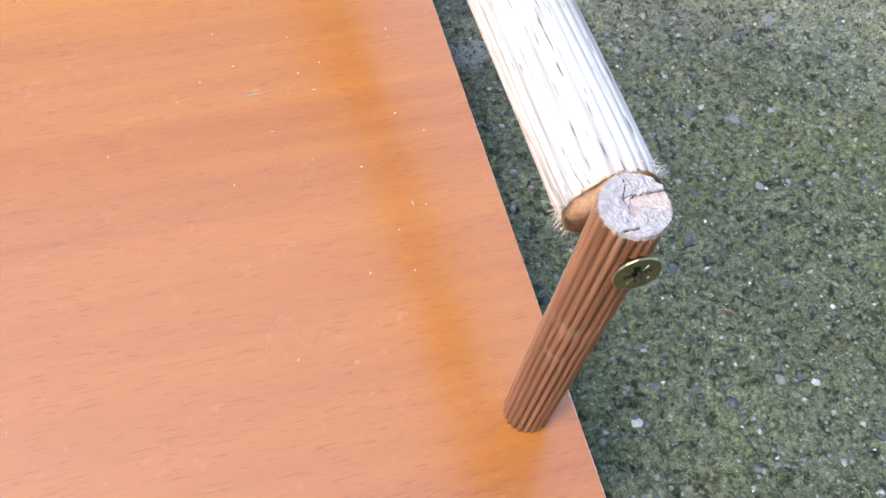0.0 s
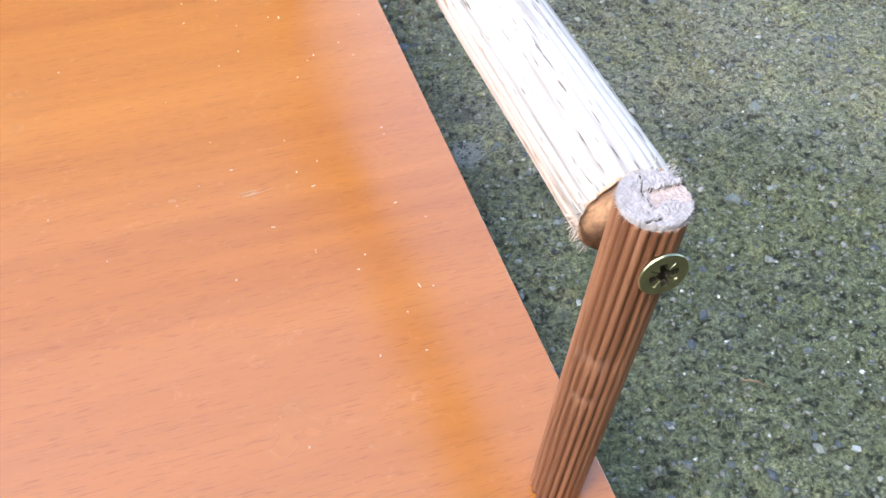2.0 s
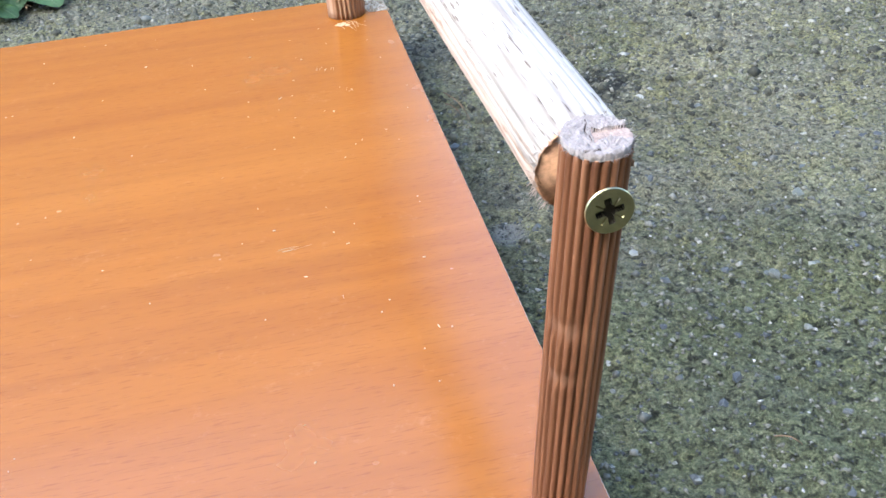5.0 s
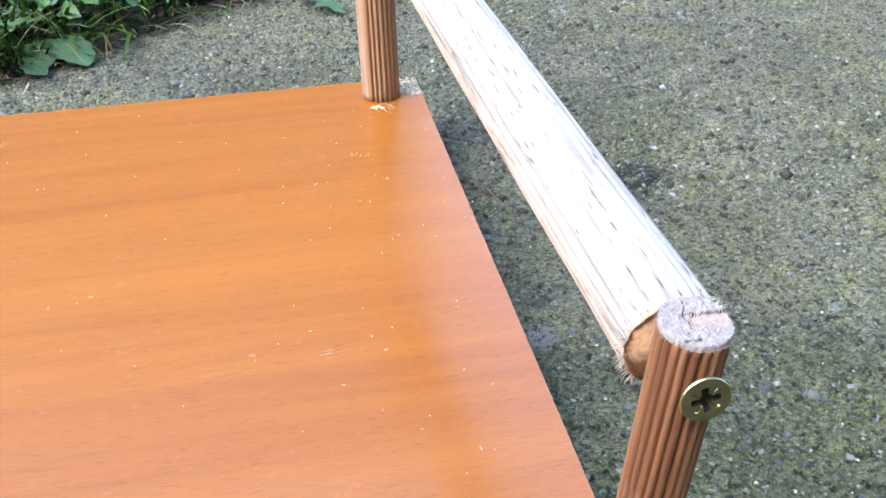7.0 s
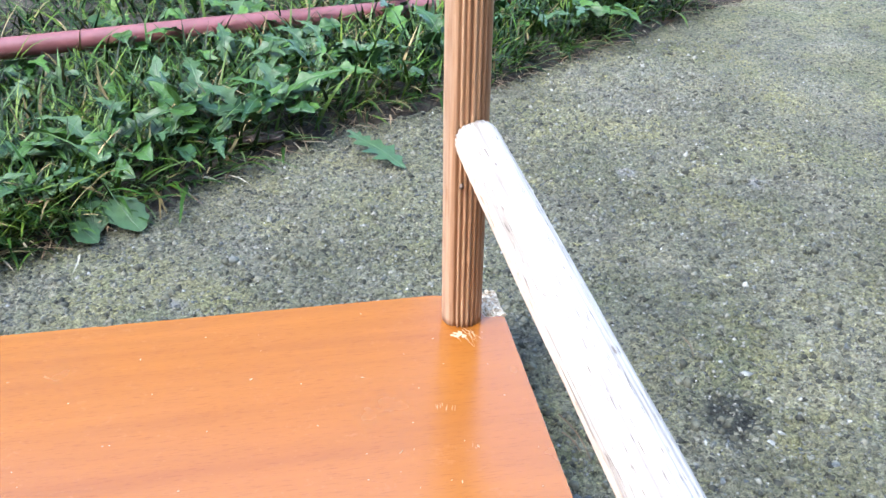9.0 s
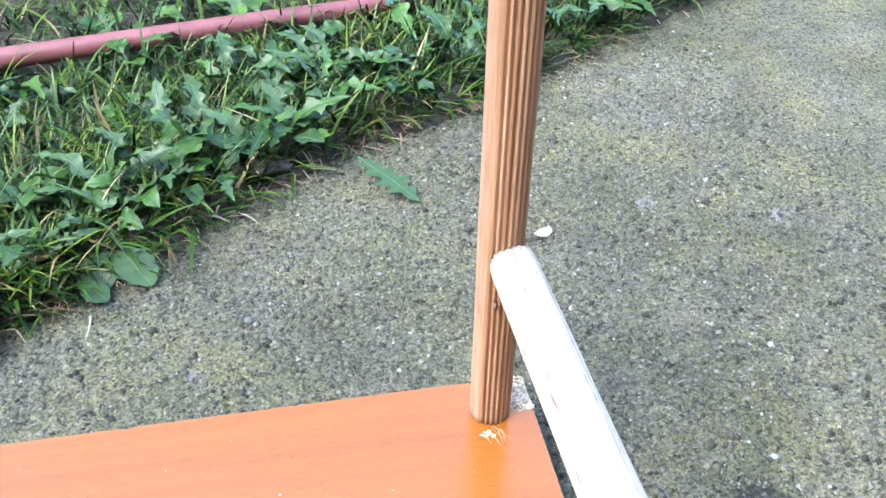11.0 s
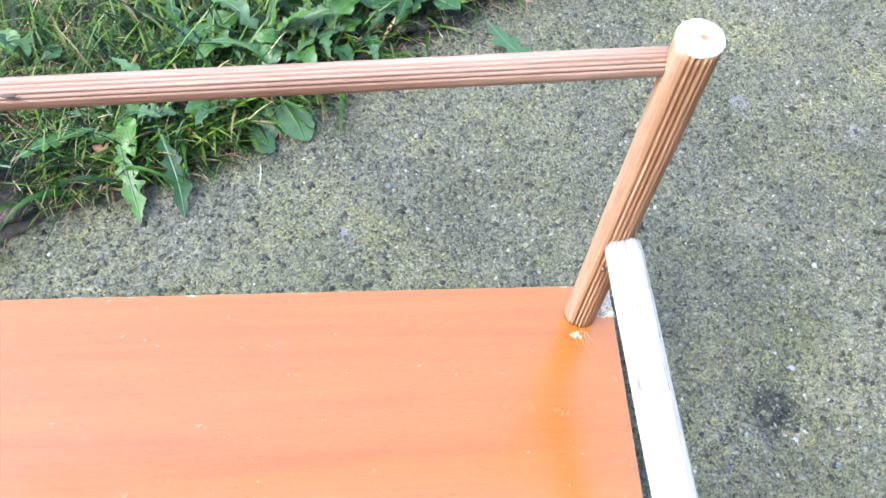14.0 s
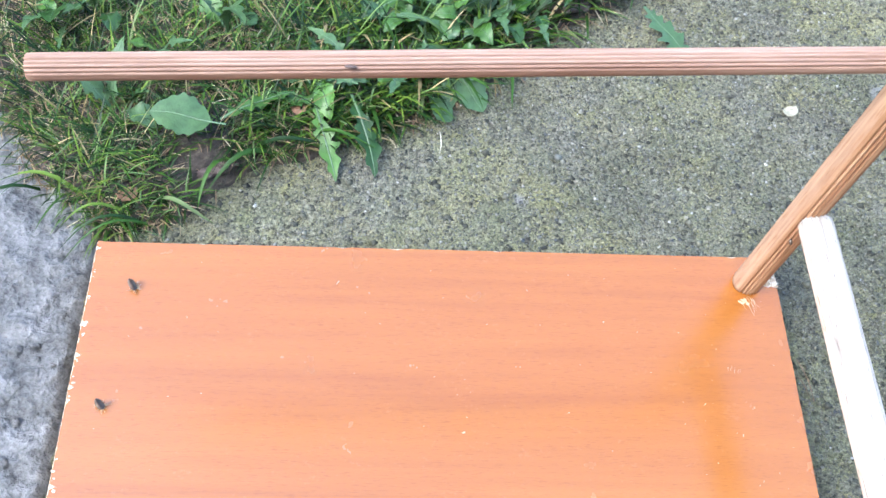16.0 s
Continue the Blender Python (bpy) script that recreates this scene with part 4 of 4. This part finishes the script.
def curled_leaf(name, x, y, z, size, mat, label, category, seed, rot=0.0):
    r = random.Random(seed)
    bm = bmesh.new()
    n = 14
    grid = []
    for j in range(n + 1):
        row = []
        for i in range(n + 1):
            u, v = i / n * 2 - 1, j / n * 2 - 1
            q = max(abs(u), abs(v)) / max(1e-6, math.hypot(u, v))
            k = 1 + 0.18 * noise.noise((u * 2 + seed, v * 2, 0))
            a, b = u * q * k, v * q * 0.75 * k
            row.append(bm.verts.new((a * size, b * size, size * (0.25 * a * a - 0.1 * b + 0.12 * noise.noise((u * 1.5, v * 1.5, seed)) + 0.12))))
        grid.append(row)
    for a, b in zip(grid, grid[1:]):
        for i in range(n):
            bm.faces.new((a[i], a[i + 1], b[i + 1], b[i]))
    geom = bmesh.ops.extrude_face_region(bm, geom=bm.faces[:])["geom"]
    bmesh.ops.translate(bm, vec=(0, 0, -0.0006), verts=[g for g in geom if isinstance(g, bmesh.types.BMVert)])
    ob = part(name, bm, mat, m=pose(x, y, z, 0, 0, rot))
    return tagged(ob, label, category)


curled_leaf("leaf_fragment", 0.078, 0.172, 0.0002, 0.0066, M_SHELL, "pale bleached leaf scrap lying on the concrete", "leaf scrap", 3, 30)
for i, (x, y, s) in enumerate(((-0.225, 0.182, 0.009), (-0.19, 0.26, 0.009), (0.07, 0.335, 0.007), (-0.30, 0.145, 0.006), (-0.41, 0.07, 0.007))):
    curled_leaf("dead_leaf", x, y, soil_z(x, y) + 0.004, s, M_DEAD, "small curled brown dead leaf at the lawn edge", "dead leaf", 20 + i, 50 * i)


def bark_piece(x, y, z, L, w, rot, seed):
    bm = bmesh.new()
    bmesh.ops.create_icosphere(bm, subdivisions=4, radius=1)
    for v in bm.verts:
        k = 1 + 0.35 * noise.noise(v.co * 1.7 + Vector((seed, 0, 0))) + 0.3 * noise.noise(v.co * 5) + 0.2 * noise.noise(v.co * 11)
        v.co = Vector((v.co.x * L * k, v.co.y * w * k, v.co.z * w * 0.6 * k))
    return tagged(part("bark_piece", bm, M_BARK, m=pose(x, y, z, 0, 0, rot)), "dark flat piece of bark in the grass edge", "bark")


bark_piece(-0.098, 0.262, 0.012, 0.022, 0.007, 8, 1)
bark_piece(-0.356, 0.096, 0.007, 0.016, 0.0055, 25, 2)

# hose on the grass
pts = [(-0.75, 0.35, 0.03), (-0.5, 0.38, 0.03), (-0.27, 0.428, 0.03), (-0.17, 0.446, 0.03), (-0.06, 0.468, 0.03), (0.09, 0.508, 0.022), (0.4, 0.64, 0.012), (0.75, 0.95, 0.012)]
curve = bpy.data.curves.new("hose", "CURVE")
curve.dimensions, curve.bevel_depth, curve.bevel_resolution, curve.resolution_u = "3D", 0.0085, 6, 16
sp = curve.splines.new("NURBS")
sp.points.add(len(pts) - 1)
for p, c in zip(sp.points, pts):
    p.co = (*c, 1)
sp.use_endpoint_u, sp.order_u = True, 4
tmp = bpy.data.objects.new("hose_curve", curve)
hose_mesh = bpy.data.meshes.new_from_object(tmp)
bpy.data.objects.remove(tmp)
tagged(place("garden_hose", hose_mesh, M_HOSE), "dull red rubber garden hose lying across the grass", "garden hose")

# grass clippings and husks on the slab
def clipping(x0, y0, x1, y1, w, mat, label):
    bm = bmesh.new()
    L, az = math.hypot(x1 - x0, y1 - y0), math.atan2(y1 - y0, x1 - x0)
    prev = None
    for j in range(8):
        f = j / 7
        bend = 0.05 * L * math.sin(math.pi * f)
        c = Vector((x0 + (x1 - x0) * f - math.sin(az) * bend, y0 + (y1 - y0) * f + math.cos(az) * bend, 0.0016 + 0.0012 * math.sin(3 * f)))
        sd = Vector((-math.sin(az), math.cos(az), 0)) * w * (1 - f ** 3)
        now = [bm.verts.new(c - sd), bm.verts.new(c - Vector((0, 0, 0.0004))), bm.verts.new(c + sd)]
        if prev:
            bm.faces.new((prev[0], prev[1], now[1], now[0]))
            bm.faces.new((prev[1], prev[2], now[2], now[1]))
        prev = now
    tagged(part("grass_clipping", bm, mat), label, "grass blade", "grass clippings")


for x0, y0, x1, y1, w in ((0.118, 0.008, 0.1169, -0.0095, 0.0003), (0.078, -0.285, 0.084, -0.29, 0.0003)):
    clipping(x0, y0, x1, y1, w, M_DRY, "single dry cut blade lying on the concrete")
for x0, y0, x1, y1, w in ((-0.14, 0.231, -0.1173, 0.2167, 0.0016), (-0.1156, 0.2291, -0.0982, 0.2095, 0.0006), (-0.1966, 0.14, -0.1977, 0.1165, 0.0005), (-0.222, 0.165, -0.209, 0.15, 0.0012)):
    clipping(x0, y0, x1, y1, w, M_HUSK, "pale dry grass husk at the lawn edge")
for x0, y0, x1, y1, w in ((0.038, -0.038, 0.0432, -0.0722, 0.0004), (0.036, -0.05, 0.0405, -0.066, 0.0004)):
    clipping(x0, y0, x1, y1, w, M_DRY, "thin brown stem lying beside the board")

# small ribbed metal pin standing in the grass
tagged(part("metal_pin", screw_point(0.022, 0.0028), M_STEEL, m=along((-0.375, 0.226, 0.008), (-0.374, 0.224, 0.03))), "small dark ribbed metal pin stuck in the grass", "metal pin")


# ---- stones in the concrete ----
def stone_shape(seed):
    bm = bmesh.new()
    bmesh.ops.create_icosphere(bm, subdivisions=1, radius=1)
    for v in bm.verts:
        v.co *= 1 + 0.6 * noise.noise(v.co * 1.1 + Vector((seed * 3.7, 0, 0)))
        v.co.z *= 0.6
    me = bpy.data.meshes.new("stone")
    bm.to_mesh(me)
    bm.free()
    me.materials.append(M_STONE)
    return me


SHAPES = [stone_shape(i) for i in range(7)]
tagged(place("white_pebble", SHAPES[2].copy(), plain("white_pebble", (0.75, 0.75, 0.72), 0.5, grain=300, amount=0.1), m=Matrix.Translation((-0.1092, 0.1212, 0.001)) @ Matrix.Diagonal((0.0036, 0.003, 0.0032, 1))), "small white rounded pebble on the concrete", "pebble")
rs = random.Random(111)
made = 0
while made < 300:
    x, y = rs.uniform(0.016, 0.21), rs.uniform(-0.34, -0.06)
    if on_board(x, y, 0.002):
        continue
    s = min(0.0036, 0.001 * math.exp(rs.gauss(0.2, 0.42)))
    ob = new("stone", SHAPES[made % 7])
    ob.parent = ground
    ob.matrix_basis = Matrix.Translation((x, y, -0.0015 - s * 0.1)) @ Euler((rs.uniform(-0.3, 0.3), rs.uniform(-0.3, 0.3), rs.uniform(0, 6.3))).to_matrix().to_4x4() @ Matrix.Diagonal((s * rs.uniform(0.8, 1.4), s, s, 1))
    made += 1

base_v = [[tuple(v.co) for v in me.vertices] for me in SHAPES]
base_f = [tuple(p.vertices) for p in SHAPES[0].polygons]
gr = np.random.RandomState(115)


def grains(count, xr, yr, size, spread, most, lift=0.05):
    """Grains of stone as uneven octahedra, off the board, the lawn and the cement."""
    x, y = gr.uniform(*xr, count), gr.uniform(*yr, count)
    keep = ~((x > BOARD_X0 - 0.001) & (x < BOARD_X1 + 0.001) & (y > BOARD_Y0 - 0.001) & (y < BOARD_Y1 + 0.001))
    keep &= (y < np.interp(x, EDGE_X, EDGE_Y) - 0.001) & ~((x < -0.43) & (y < 0.1))
    x, y = x[keep], y[keep]
    n = len(x)
    s = np.minimum(size * np.exp(gr.normal(0, spread, n)), most)
    a = gr.uniform(0, 6.283, n)
    shape = np.array([(1, 0, 0), (0, 1, 0), (-1, 0, 0), (0, -1, 0), (0, 0, 0.75), (0, 0, -0.75)], float)
    p = shape[None] * gr.uniform(0.65, 1.35, (n, 6, 1)) + gr.uniform(-0.25, 0.25, (n, 6, 3))
    c, t = np.cos(a)[:, None], np.sin(a)[:, None]
    px, py = c * p[:, :, 0] - t * p[:, :, 1], t * p[:, :, 0] + c * p[:, :, 1]
    z = concrete_height(x, y)[:, None] + s[:, None] * (p[:, :, 2] + lift)
    return np.stack([x[:, None] + s[:, None] * px, y[:, None] + s[:, None] * py, z], 2).reshape(-1, 3)


near_v = np.concatenate([grains(52000, (-0.30, 0.40), (-0.37, 0.45), 0.00062, 0.38, 0.0016), grains(16000, (-0.5, 0.75), (-0.4, 0.85), 0.0008, 0.4, 0.002), grains(3500, (-0.45, 0.6), (-0.4, 0.7), 0.0012, 0.35, 0.0021)])
tri = np.array([(0, 1, 4), (1, 2, 4), (2, 3, 4), (3, 0, 4), (1, 0, 5), (2, 1, 5), (3, 2, 5), (0, 3, 5)])


def grain_mesh(name, points):
    count = len(points) // 6
    tris = (tri[None] + 6 * np.arange(count)[:, None, None]).reshape(-1)
    me = bpy.data.meshes.new(name)
    me.vertices.add(len(points))
    me.vertices.foreach_set("co", points.ravel())
    me.loops.add(len(tris))
    me.loops.foreach_set("vertex_index", tris.astype(np.int32))
    me.polygons.add(len(tris) // 3)
    me.polygons.foreach_set("loop_start", np.arange(0, len(tris), 3, dtype=np.int32))
    me.update(calc_edges=True)
    me.validate()
    return me


tagged(place("gravel", grain_mesh("gravel", near_v), M_GRIT, ground, "small embedded aggregate grains"), kind="stuff")
lump_v = np.concatenate([grains(16000, (-0.42, 0.3), (-0.1, 0.42), 0.0016, 0.4, 0.0034, -0.2), grains(4500, (0.03, 0.4), (-0.12, 0.3), 0.0013, 0.4, 0.0026, -0.25)])
tagged(place("cement_crumbs", grain_mesh("cement_crumbs", lump_v), M_CRUMB, ground, "crumbly weathered lumps of the slab's surface"), kind="stuff")
V, F = [], []
for made in range(320):
    x, y = rs.uniform(-0.6, -0.432), rs.uniform(-0.3, 0.09)
    s = min(0.0045, 0.0013 * math.exp(rs.gauss(0.3, 0.55)))
    c, sn, k = math.cos(made), math.sin(made), len(V)
    for a, b, d in base_v[made % 7]:
        V.append((x + s * (c * a * 1.3 - sn * b), y + s * (sn * a * 1.3 + c * b), 0.0035 + s * d))
    F += [(a + k, b + k, d + k) for a, b, d in base_f]
tagged(place("cement_lumps", mesh_from("cement_lumps", V, F), M_CEMENT, cement, "small cement lumps"), kind="stuff")
